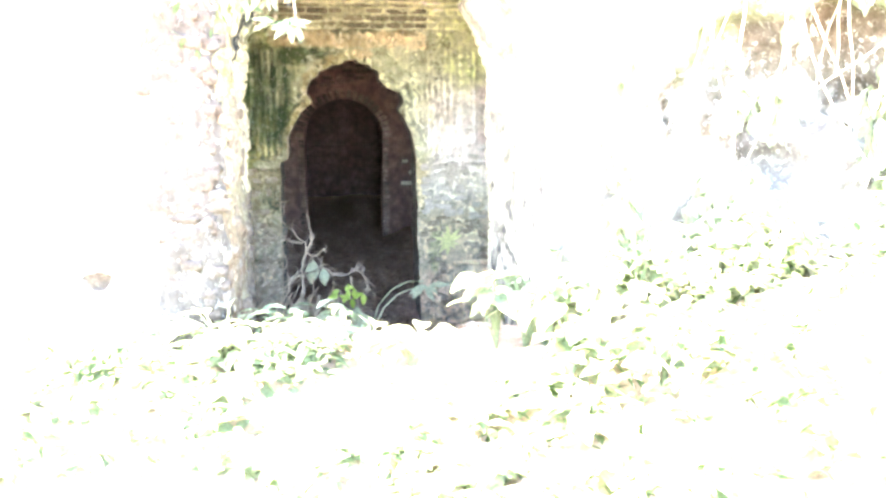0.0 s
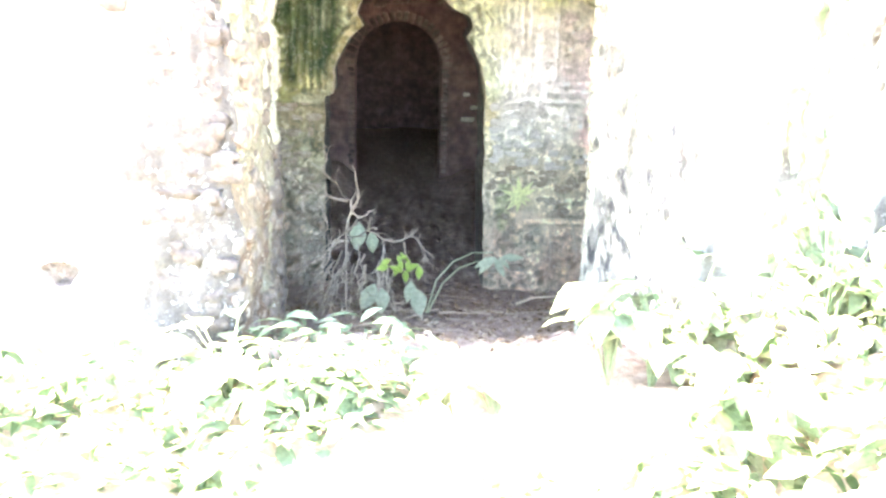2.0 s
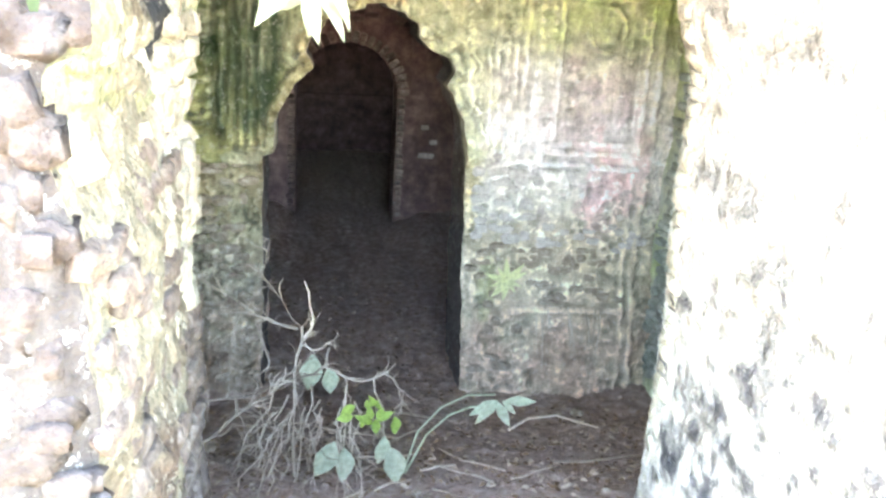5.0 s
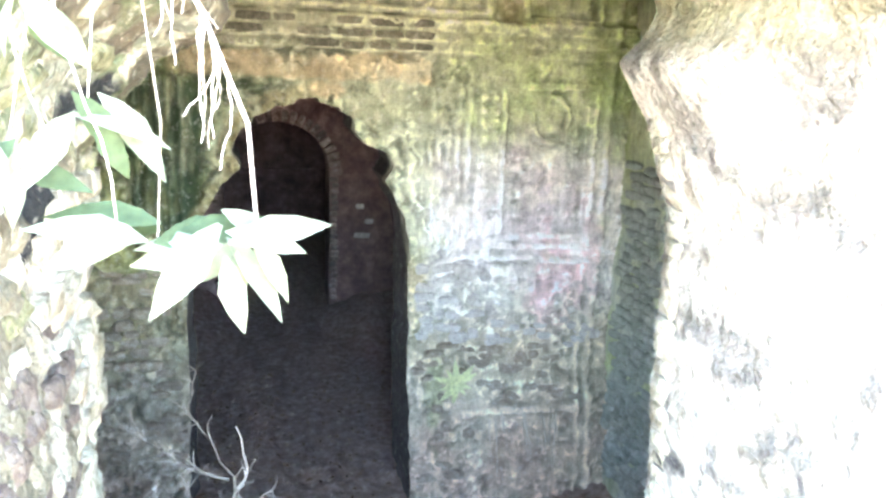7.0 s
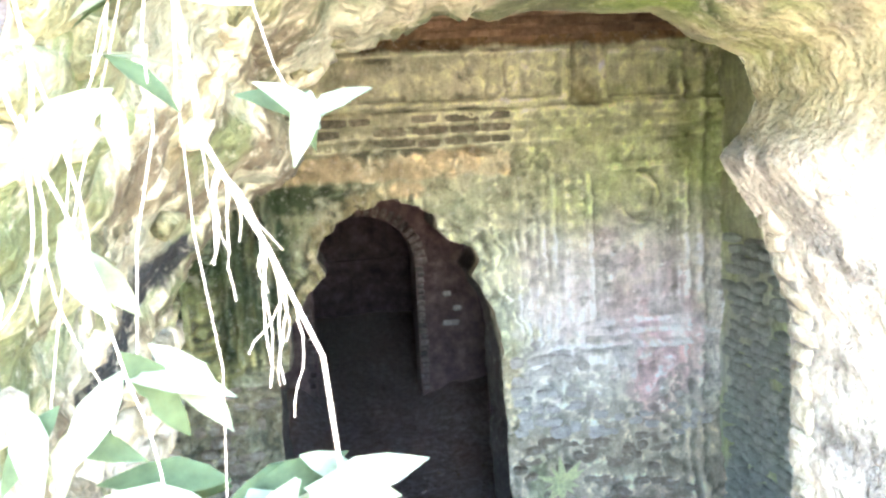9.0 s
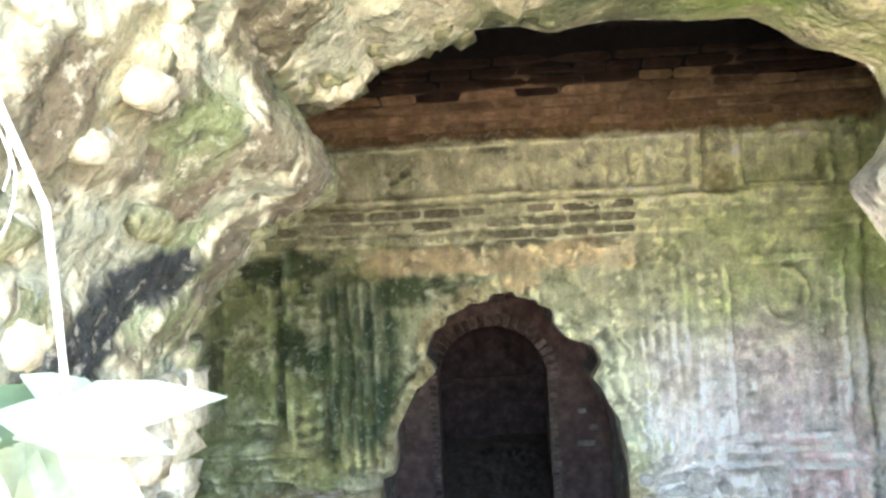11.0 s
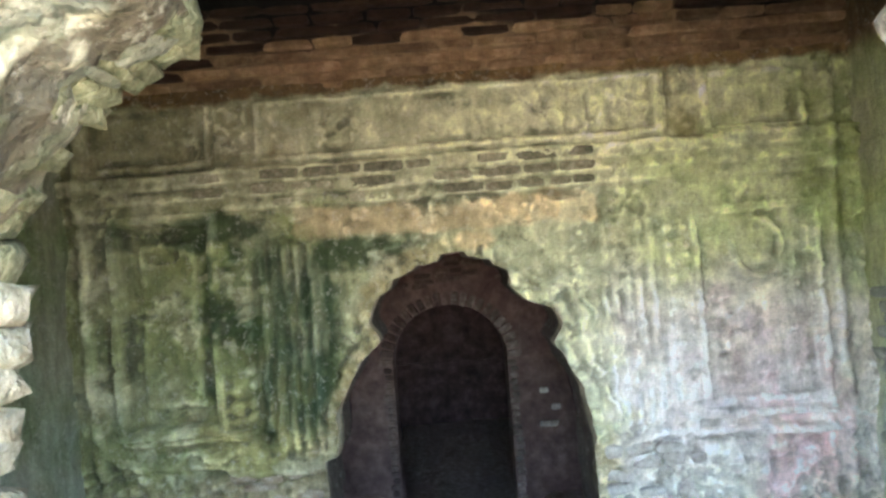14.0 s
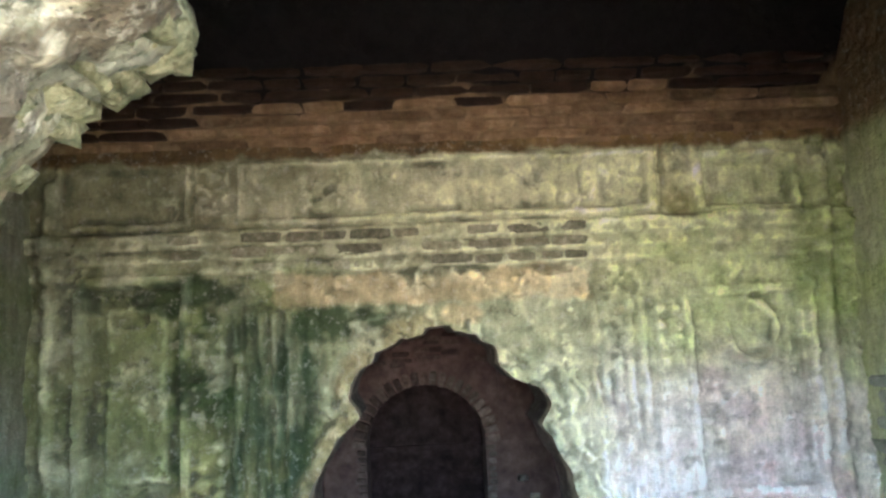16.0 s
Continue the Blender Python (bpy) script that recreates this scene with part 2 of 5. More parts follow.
LIME_STONE = material("lime_covered_stone", varied((0.16, 0.14, 0.09), (0.48, 0.44, 0.33), 26.0, (0.74, 0.70, 0.58), False), bump=1.0, bump_scale=50.0)
TAN_STONE = material("bare_tan_rubble", varied((0.06, 0.046, 0.037), (0.15, 0.12, 0.098), 20.0, (0.30, 0.255, 0.21), False), bump=1.0, bump_scale=50.0)
# tan rubble again, darkened to offset the strong daylight on the front
FRONT_RUBBLE = material("darkened_bare_rubble", varied((0.03, 0.024, 0.021), (0.07, 0.057, 0.049), 20.0, (0.135, 0.115, 0.10), False), bump=1.0, bump_scale=50.0)
# inner rooms: INNER is a darker copy of the plaster in INNER_PINK
INNER = material("dark_reddish_plaster", varied((0.036, 0.024, 0.023), (0.10, 0.064, 0.064), 7.0, (0.19, 0.13, 0.125), False), bump=0.5)
INNER_PINK = material("pinkish_plaster", varied((0.085, 0.056, 0.050), (0.21, 0.138, 0.126), 7.0, (0.34, 0.245, 0.225), False), bump=0.5)
DIM_BRICK = material("dim_arch_brick", varied((0.07, 0.052, 0.046), (0.17, 0.12, 0.105), 20.0, (0.28, 0.22, 0.195)), bump=0.6)
INNER_BRICK = material("inner_arch_brick", varied((0.10, 0.075, 0.066), (0.26, 0.205, 0.18), 20.0, (0.46, 0.41, 0.38)), bump=0.6)
VAULT_BLACK = material("black_vault_brick", varied((0.012, 0.008, 0.006), (0.035, 0.02, 0.013), 9.0, (0.06, 0.033, 0.02), False), bump=0.8, bump_scale=30.0)
SOIL = material("soil_and_litter", varied((0.155, 0.112, 0.093), (0.35, 0.26, 0.217), 18.0, (0.53, 0.435, 0.38), False), bump=0.9, bump_scale=60.0)
OUTSIDE_STONE = material("roof_lime", varied((0.3, 0.28, 0.24), (0.5, 0.48, 0.42), 4.0, (0.6, 0.58, 0.52), False), bump=0.5)
LITTER = material("dry_leaf_litter", islands((0.10, 0.06, 0.035), (0.28, 0.19, 0.12), (0.55, 0.46, 0.36)), bump=0.2)
GREEN = leafy("green_leaf", (0.12, 0.165, 0.10), (0.16, 0.21, 0.135), (0.22, 0.265, 0.185))
# SHADE_LEAF and SUNNY_LEAF: shaded and sunlit tones of one leaf, put into colour
SHADE_LEAF = leafy("shaded_green_leaf", (0.045, 0.075, 0.034), (0.075, 0.11, 0.055), (0.12, 0.155, 0.09))
SUNNY_LEAF = leafy("pale_sunlit_leaf", (0.18, 0.22, 0.14), (0.26, 0.30, 0.20), (0.34, 0.37, 0.28))
GREY_LEAF = leafy("pale_grey_leaf", (0.34, 0.39, 0.26), (0.43, 0.48, 0.34), (0.53, 0.57, 0.44))
LIME_GREEN = leafy("fresh_lime_leaf", (0.24, 0.36, 0.08), (0.33, 0.46, 0.11), (0.42, 0.54, 0.18))
FERN_GREEN = leafy("pale_fern", (0.64, 0.67, 0.36), (0.74, 0.76, 0.44), (0.80, 0.82, 0.54))
BARK = material("grey_dead_wood", varied((0.22, 0.17, 0.13), (0.40, 0.33, 0.26), 60.0, (0.54, 0.47, 0.38)), bump=0.4, bump_scale=150.0)
ROOT = material("pale_dry_root", varied((0.36, 0.30, 0.22), (0.55, 0.48, 0.38), 50.0, (0.68, 0.62, 0.52)), bump=0.3, bump_scale=150.0)

# ---- outlines of the openings, as x and z ----
FRONT_Y, INNER_Y, BACK_Y, BACK_THICK = 3.65, 4.87, 7.475, 0.55
WEST, EAST, VAULT = -1.62, 2.14, 2.40
inner_left = [(-0.50, -0.7), (-0.505, 0.6), (-0.505, 1.2), (-0.495, 1.42)]
inner_top = [(-0.495, 1.42), (-0.47, 1.6), (-0.40, 1.72), (-0.30, 1.81), (-0.18, 1.88), (-0.2, 1.94), (-0.255, 2.02), (-0.128, 2.05), (-0.09, 2.11), (0.18, 2.165), (0.4, 2.155), (0.63, 2.16), (0.71, 2.1), (0.85, 2.05), (0.898, 1.946), (0.80, 1.82), (0.84, 1.75), (0.898, 1.67), (0.972, 1.443)]
inner_right = [(0.972, 1.443), (0.985, 1.0), (1.0, 0.3), (1.01, -0.7)]
front_left = [(-0.44, -0.7), (-0.46, 0.5), (-0.46, 1.1), (-0.47, 1.42)]
front_top = [(-0.47, 1.42), (-0.46, 1.65), (-0.40, 1.85), (-0.28, 2.05), (-0.1, 2.2), (0.15, 2.32), (0.4, 2.34), (0.7, 2.27), (0.92, 2.08), (1.04, 1.8), (1.06, 1.443)]
front_right = [(1.06, 1.443), (1.06, 0.8), (1.06, 0.3), (1.07, -0.7)]
N_SIDE, N_TOP = 110, 150


def opening(left, top, right, jag, seed):
    o = np.vstack([resample(left, N_SIDE), resample(top, N_TOP)[1:-1], resample(right, N_SIDE)])
    s = np.arange(len(o)) * 0.02
    o[:, 0] += jag * fbm(s, s * 0, 6, 4, seed)
    o[:, 1] += jag * fbm(s, s * 0 + 9, 6, 4, seed + 3) * (o[:, 1] > 1.3)
    return o


inner_edge = opening(inner_left, inner_top, inner_right, 0.014, 1)
front_edge = opening(front_left, front_top, front_right, 0.02, 2)

door_left = [(-0.475, -1.2), (-0.475, 0.2), (-0.47, 0.64), (-0.405, 0.66), (-0.395, 0.72)]
door_top = [(-0.395, 0.72), (-0.385, 0.86), (-0.35, 0.965), (-0.27, 1.09), (-0.175, 1.185), (-0.185, 1.22), (-0.225, 1.27), (-0.215, 1.32), (-0.17, 1.38), (-0.10, 1.42), (-0.085, 1.47), (-0.005, 1.50), (0.02, 1.53), (0.12, 1.545), (0.15, 1.575), (0.25, 1.58), (0.27, 1.555), (0.37, 1.54), (0.39, 1.50), (0.45, 1.47), (0.47, 1.40), (0.53, 1.33), (0.60, 1.30), (0.655, 1.275), (0.69, 1.195), (0.645, 1.115), (0.70, 1.03), (0.765, 0.89), (0.79, 0.75)]
door_right = [(0.79, 0.75), (0.80, 0.66), (0.81, 0.2), (0.835, -1.2)]
door_edge = opening(door_left, door_top, door_right, 0.012, 7)

# ---- ground and floor ----
gx = np.r_[-400, -120, -40, -15, np.linspace(-6, -1.8, 40), np.linspace(-1.75, 2.5, 150), np.linspace(2.6, 7, 40), 15, 40, 120, 400]
gy = np.r_[-400, -120, -40, -12, np.linspace(-4, 2.4, 60), np.linspace(2.45, 8, 190), np.linspace(8.1, 15.5, 60), 40, 120, 400]
GX, GY = np.meshgrid(gx, gy, indexing="ij")
rough_floor = 0.018 * fbm(GX, GY, 9, 4, 21) + 0.03 * fbm(GX, GY, 2.5, 3, 22)
tagged(sheet("ground", np.stack([GX, GY, ground_height(GX, GY) + rough_floor], -1), SOIL),
       "brown soil floor strewn with dry leaf litter", "ground", kind="structure")


# ---- the outer wall with its arched opening ----
def facade_colour(X, Z):
    col = np.ones(X.shape + (3,)) * np.array((0.70, 0.68, 0.62))
    col = tint(col, (0.52, 0.47, 0.40), np.clip(fbm(X, Z, 3, 5, 31) * 1.2 - 0.1, 0, 1))
    # bare rubble edge, its colour darkened to offset the daylight
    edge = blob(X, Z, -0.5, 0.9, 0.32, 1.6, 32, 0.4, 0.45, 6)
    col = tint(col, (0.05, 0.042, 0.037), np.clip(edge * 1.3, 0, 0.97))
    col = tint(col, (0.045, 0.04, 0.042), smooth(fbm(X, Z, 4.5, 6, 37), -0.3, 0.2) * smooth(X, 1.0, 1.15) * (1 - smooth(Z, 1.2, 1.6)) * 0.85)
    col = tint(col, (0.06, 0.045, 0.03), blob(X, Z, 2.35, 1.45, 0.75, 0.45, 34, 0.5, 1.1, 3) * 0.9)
    return tint(col, (0.25, 0.3, 0.16), blob(X, Z, 1.8, 2.2, 0.9, 0.6, 33) * 0.6)


fx = np.r_[-7, -5, np.linspace(-3.4, -1.5, 40), np.linspace(-1.46, 1.8, 150), np.linspace(1.86, 4.5, 50), 6, 8]
fz = np.r_[np.linspace(-0.7, 2.6, 150), np.linspace(2.65, 4.2, 30)]
FX, FZ = np.meshgrid(fx, fz, indexing="ij")
FX, FZ, keep = cut(FX, FZ, front_edge, 0.016)
hole = np.array([(-1.04 + 0.065 * math.cos(a) * (1 + 0.25 * math.sin(3 * a)), 0.48 + 0.05 * math.sin(a)) for a in np.linspace(0, 2 * math.pi, 28)[:-1]])
FX, FZ, keep_hole = cut(FX, FZ, hole, 0.016)
keep &= keep_hole


def front_face(x, z):
    """How deep the front lies: plaster swells and the rounded, broken western edge of the opening."""
    bulge = 0.02 * fbm(x, z, 3, 4, 41) + 0.035 * np.clip(fbm(x, z, 7, 4, 42), 0, 1) * blob(x, z, -0.5, 0.8, 0.35, 1.6, 32, 0.5, 0.3, 6)
    edge = np.clip(1 - np.abs(x + 0.45) / 0.16, 0, 1) * (1 - smooth(z, 1.9, 2.1))
    hollow = blob(x, z, 2.35, 1.42, 0.62, 0.36, 35, 0.5, 0.8, 3.5) * smooth(x, 1.5, 1.7) + 0.5 * blob(x, z, 3.6, 1.0, 0.4, 0.3, 36, 0.5, 0.8, 3.5)
    return FRONT_Y - bulge * (1 - edge) + 0.07 * edge ** 2 + 0.32 * hollow


facade = tagged(new("wall_south"), "thick weathered lime-plastered rubble wall with a broken arched opening", "wall", kind="structure")
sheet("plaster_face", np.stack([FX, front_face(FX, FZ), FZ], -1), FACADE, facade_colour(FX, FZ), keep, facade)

hu = np.linspace(0, 1, 8)[:, None]
ring = np.vstack([hole, hole[:1]])[None] * np.ones((8, 1, 1))
mid_hole = np.array((-1.04, 0.48))
ring = mid_hole + (ring - mid_hole) * (1 - 0.9 * smooth(hu, 0.75, 1.0))[..., None]
hcol = np.ones(ring.shape[:2] + (3,)) * np.array((0.30, 0.24, 0.20))
sheet("put_log_hole", np.stack([ring[..., 0], front_face(hole[:1, 0], hole[:1, 1])[None] + 0 * hu + (front_face(ring[..., 0], ring[..., 1]) - front_face(hole[:1, 0], hole[:1, 1])[None]) * (1 - hu) + 0.13 * hu, ring[..., 1]], -1), REVEAL, hcol, None, facade)

# the passage through the wall, from the front edge to the cusped inner edge
STEPS = 140
ty = np.linspace(0, 1, STEPS)
ease = np.where(ty < 0.45, 0, smooth(ty, 0.45, 0.86)) * 0.75 + 0.25 * ty
loop = front_edge[None] * (1 - ease[:, None, None]) + inner_edge[None] * ease[:, None, None]
depth = (FRONT_Y + (INNER_Y - FRONT_Y) * ty)[:, None] * np.ones(loop.shape[1])[None]
run = np.cumsum(np.r_[0, np.linalg.norm(np.diff(inner_edge, axis=0), axis=1)])[None] * np.ones((STEPS, 1))
tang = np.gradient(loop, axis=1)
norm = np.stack([tang[..., 1], -tang[..., 0]], -1)
norm /= np.linalg.norm(norm, axis=-1, keepdims=True) + 1e-9
hold = np.minimum(1, (1 - ty) * 12)[:, None] * np.minimum(1, ty * 12)[:, None]
skin = fbm(run, depth, 4.5, 6, 172)
west_part = 1 - 0.55 * smooth(loop[..., 0], 0.1, 0.6)
lump = west_part * (0.014 * smooth(skin, -0.03, 0.03) * (loop[..., 0] < 0.2) + 0.016 * fbm(run, depth, 5, 5, 51) + 0.022 * np.abs(fbm(run, depth, 13, 4, 52)))
loop = loop + norm * (lump * hold)[..., None]
loop[..., 1] = np.maximum(loop[..., 1], -0.9)
first = front_face(front_edge[:, 0], front_edge[:, 1])[None]
RX, RZ, RY = loop[..., 0], loop[..., 1], first + (INNER_Y - first) * ty[:, None]
left_side, right_side = (RX < 0.2) * 1.0, (RX >= 0.2) * 1.0
col = np.ones(RX.shape + (3,)) * np.array((0.19, 0.17, 0.12))
col = tint(col, (0.55, 0.51, 0.425), right_side * smooth(-RZ, -1.95, -1.75) * np.clip(0.85 + 0.4 * fbm(RY, RZ, 5, 4, 61), 0, 1))
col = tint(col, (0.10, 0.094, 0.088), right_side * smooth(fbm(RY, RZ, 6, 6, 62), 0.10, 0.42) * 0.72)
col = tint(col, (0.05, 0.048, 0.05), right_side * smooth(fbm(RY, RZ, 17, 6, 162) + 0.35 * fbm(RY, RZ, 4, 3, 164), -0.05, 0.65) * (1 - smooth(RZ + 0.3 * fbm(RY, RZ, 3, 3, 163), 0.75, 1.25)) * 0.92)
col = tint(col, (0.37, 0.34, 0.21), smooth(RZ, 1.80, 1.95) * np.clip(0.6 + fbm(RX, RY, 5, 4, 63), 0, 1))
col = tint(col, (0.16, 0.22, 0.06), smooth(RZ, 1.9, 2.1) * np.clip(fbm(RX, RY, 4, 4, 64) * 1.5 + 0.2, 0, 1))
col = tint(col, (0.12, 0.08, 0.055), left_side * (1 - smooth(RZ, 0.6, 1.0)) * np.clip(0.5 + fbm(RY, RZ, 5, 4, 65), 0, 1))
# pale mid-height band: lime, whitened for sunlight bounced onto the jamb
col = tint(col, (0.46, 0.43, 0.36), left_side * smooth(RZ, 0.75, 1.0) * (1 - smooth(RZ, 1.42, 1.55)) * smooth(RY, 4.2, 4.5) * np.clip(0.6 + fbm(RY, RZ, 6, 4, 71), 0, 1))
col = tint(col, (0.40, 0.38, 0.265), left_side * smooth(RZ, 1.4, 1.6) * np.clip(0.6 + fbm(RY, RZ, 6, 4, 66), 0, 1))
col = tint(col, (0.075, 0.09, 0.045), left_side * smooth(RZ, 1.65, 1.8) * np.clip(0.3 + fbm(RY, RZ, 8, 4, 67), 0, 1))
col = tint(col, (0.03, 0.035, 0.035), left_side * np.clip(blob(RY, RZ, 4.38, 1.60, 0.10, 0.11, 68, 0.3, 0.7, 9) + blob(RY, RZ, 4.52, 1.71, 0.1, 0.035, 69, 0.3, 0.8, 12), 0, 1))
col = tint(col, (0.045, 0.048, 0.04), left_side * smooth(fbm(RY, RZ, 6, 6, 70), 0.2, 0.34) * smooth(RZ, 1.5, 1.65) * 0.85)
col = tint(col, (0.05, 0.07, 0.03), smooth(RZ, 1.85, 2.0) * smooth(fbm(RX, RY, 5, 5, 170), 0.15, 0.4) * 0.8)
upper = left_side * smooth(RZ, 1.42, 1.6) * (1 - smooth(RZ, 2.05, 2.2))
col = tint(col, (0.25, 0.258, 0.20), upper * smooth(-skin, -0.03, 0.03) * 0.85)
col = tint(col, (0.11, 0.092, 0.062), upper * smooth(skin, -0.02, 0.04) * np.clip(0.75 + 0.8 * fbm(RY, RZ, 9, 4, 173), 0, 1))
col = tint(col, (0.13, 0.17, 0.075), upper * smooth(fbm(RY, RZ, 3.4, 5, 174), 0.05, 0.35) * 0.6)
col = tint(col, (0.54, 0.51, 0.38), upper * np.exp(-(skin / 0.045) ** 2) * 0.9)
col = tint(col, (0.022, 0.025, 0.027), left_side * np.clip(blob(RY, RZ, 4.38, 1.60, 0.10, 0.11, 68, 0.3, 0.7, 9) + blob(RY, RZ, 4.52, 1.71, 0.1, 0.035, 69, 0.3, 0.8, 12), 0, 1))
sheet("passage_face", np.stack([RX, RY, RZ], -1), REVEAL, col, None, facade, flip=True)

# its inner face, with the same opening, and the mass above
ix = np.linspace(WEST - 0.7, EAST + 0.7, 120)
iz = np.linspace(-1.2, 4.2, 150)
IX, IZ = np.meshgrid(ix, iz, indexing="ij")
IX, IZ, keep = cut(IX, IZ, inner_edge, 0.018)
plain = np.ones(IX.shape + (3,)) * np.array((0.34, 0.33, 0.26)) * (1 + 0.3 * fbm(IX, IZ, 3, 4, 71))[..., None]
sheet("inner_face", np.stack([IX, np.full(IX.shape, INNER_Y), IZ], -1), PLASTER, plain, keep, facade, flip=True)


# ---- the carved back wall of the porch ----
def from_edge(x, z, outline, reach=0.25):
    """Distance from an outline, up to reach."""
    x, z = np.asarray(x, float), np.asarray(z, float)
    best = np.full(x.shape, reach)
    for px, pz in outline[::3]:
        best = np.minimum(best, np.hypot(x - px, z - pz))
    return best


def relief(x, z):
    """How far the plaster stands proud: frames, panels, flutes, ledges and the cracked skin."""
    wx, wz = x + 0.008 * fbm(x, z, 6, 3, 181), z + 0.008 * fbm(x, z, 6, 3, 182)
    r = 0.010 * fbm(x, z, 4, 4, 81) + 0.006 * fbm(x, z, 22, 3, 82)

    def panel(x0, x1, z0, z1, wide, high, sink):
        return high * box_mask(wx, wz, x0 - wide, x1 + wide, z0 - wide, z1 + wide, 0.008) - (high + sink) * box_mask(wx, wz, x0, x1, z0, z1, 0.008)
    # frieze
    r = r + panel(-0.655, 1.20, 2.09, 2.33, 0.03, 0.016, 0.014) + panel(1.46, 1.87, 2.07, 2.30, 0.03, 0.016, 0.022) + panel(-1.46, -0.92, 2.09, 2.34, 0.03, 0.016, 0.016)
    r = r - 0.020 * box_mask(wx, wz, 1.255, 1.41, 2.03, 2.37, 0.008) + 0.014 * box_mask(wx, wz, -0.87, -0.72, 2.03, 2.40, 0.008)
    # stepped cornice
    for zz in (1.835, 1.895, 1.96):
        r = r + 0.016 * smooth(wz, zz, zz + 0.012)
    r = r - 0.040 * smooth(wz, 2.03, 2.05)
    # niches with their raised frames
    for x0, x1, z0, z1, bold in ((-1.365, -0.945, 0.86, 1.80, 1.5), (1.36, 1.86, 0.80, 1.66, 0.4)):
        r = r + panel(x0, x1, z0, z1, 0.045, 0.028 * bold, 0.03 * bold)
        r = r + 0.016 * bold * box_mask(wx, wz, x0 + 0.07, x1 - 0.07, z0 + 0.08, z1 - 0.08, 0.014)
    # fluted pilasters beside the arch
    for x0, x1 in ((-0.72, -0.43), (0.90, 1.16)):
        m = box_mask(wx, wz, x0, x1, 0.70, 1.66, 0.015)
        r = r + m * (0.012 + 0.012 * np.sin((wx + 0.012 * fbm(x, z, 3, 3, 190) - x0) / (x1 - x0) * 2 * math.pi * 5) * np.clip(0.75 + 0.8 * fbm(x, z, 4, 3, 183), 0, 1))
    for x0, x1 in ((-0.90, -0.76), (1.19, 1.31)):
        m = box_mask(wx, wz, x0, x1, 0.80, 1.62, 0.012)
        r = r + m * (0.008 + 0.020 * np.abs(np.sin(wz * 38 + 1.2 * fbm(x, z, 9, 2, 88))) * np.clip(0.6 + fbm(x, z, 6, 3, 194), 0, 1.2))
    # tall rib at each corner
    for xc in (1.985, -1.52):
        r = r + 0.045 * np.exp(-((x - xc + 0.014 * fbm(x * 0, z, 3, 2, 83)) / 0.035) ** 2) * (1 - smooth(z, 2.25, 2.32))
    r = r + 0.03 * np.exp(-((wx - 1.915) / 0.018) ** 2) * (1 - smooth(z, 1.7, 1.75))
    # bands that follow the arch
    e = from_edge(x, z, door_edge) + 0.008 * fbm(x, z, 8, 3, 184)
    on = smooth(z, 0.62, 0.72) * (1 - smooth(z + 0.05 * fbm(x, z, 5, 3, 188), 1.36, 1.50)) * np.clip(0.75 + 0.9 * fbm(x, z, 4, 3, 189), 0.1, 1.2)
    r = r + on * (0.022 * (1 - smooth(e, 0.045, 0.06)) - 0.012 * np.exp(-((e - 0.075) / 0.012) ** 2) + 0.036 * smooth(x, 0.1, 0.5) * np.exp(-((e - 0.115 - 0.012 * np.sin(z * 42)) / 0.013) ** 2) + 0.030 * smooth(x, 0.1, 0.5) * np.exp(-((e - 0.155 - 0.012 * np.sin(z * 42)) / 0.011) ** 2) - 0.014 * smooth(x, 0.1, 0.5) * np.exp(-((e - 0.19) / 0.014) ** 2))
    r = r + on * 0.020 * np.sin(np.arctan2(z - 0.75, x - 0.205) * 26) * box_mask(e, e * 0, 0.006, 0.055, -1, 1, 0.006)
    # carved rings
    for cx, cz, rad in ((1.63, 1.49, 0.115), (1.66, 1.53, 0.045), (-0.30, 1.02, 0.05)):
        d = np.sqrt((wx - cx) ** 2 + ((wz - cz) * 0.9) ** 2)
        r = r + (0.040 if rad > 0.1 else 0.010) * np.exp(-((d - rad) / 0.014) ** 2) * np.clip(0.8 + 0.9 * fbm(x, z, 7, 3, 193) - 0.5 * smooth(wz, cz, cz + rad), 0, 1.2)
    # ledges under the niches
    r = r + 0.035 * box_mask(wx, wz, -1.40, -0.80, 0.775, 0.825, 0.008) + 0.045 * box_mask(wx, wz, 1.62, 1.92, 0.615, 0.645, 0.006) + 0.035 * box_mask(wx, wz, 1.45, 1.95, 0.70, 0.735, 0.006)
    r = r - 0.02 * box_mask(wx, wz, 1.3, 1.95, 0.65, 0.70, 0.006) + 0.03 * box_mask(wx, wz, 1.15, 1.9, -0.36, -0.32, 0.01)
    # the skin has fallen from the lower wall
    fallen = (1 - smooth(z + 0.05 * fbm(x, z, 5, 3, 84), 0.60, 0.63)) * (1 - box_mask(wx, wz, 1.30, 1.62, 0.28, 0.60, 0.03) * 0.9)
    r = r - fallen * (0.026 + 0.03 * fbm(x, z, 9, 4, 85))
    # worn hollows, flaked edges and cracks
    worn = smooth(fbm(x, z, 3.2, 5, 86), 0.28, 0.36) + 0.8 * smooth(fbm(x, z, 7.0, 4, 186), 0.30, 0.38)
    r = r - 0.014 * worn
    crack = np.abs(fbm(x, z, 2.4, 4, 87))
    r = r - 0.012 * np.clip(1 - crack / 0.03, 0, 1)
    # foot of the wall leans out
    return 1.3 * r + 0.16 * smooth(-z, -0.25, 0.9)


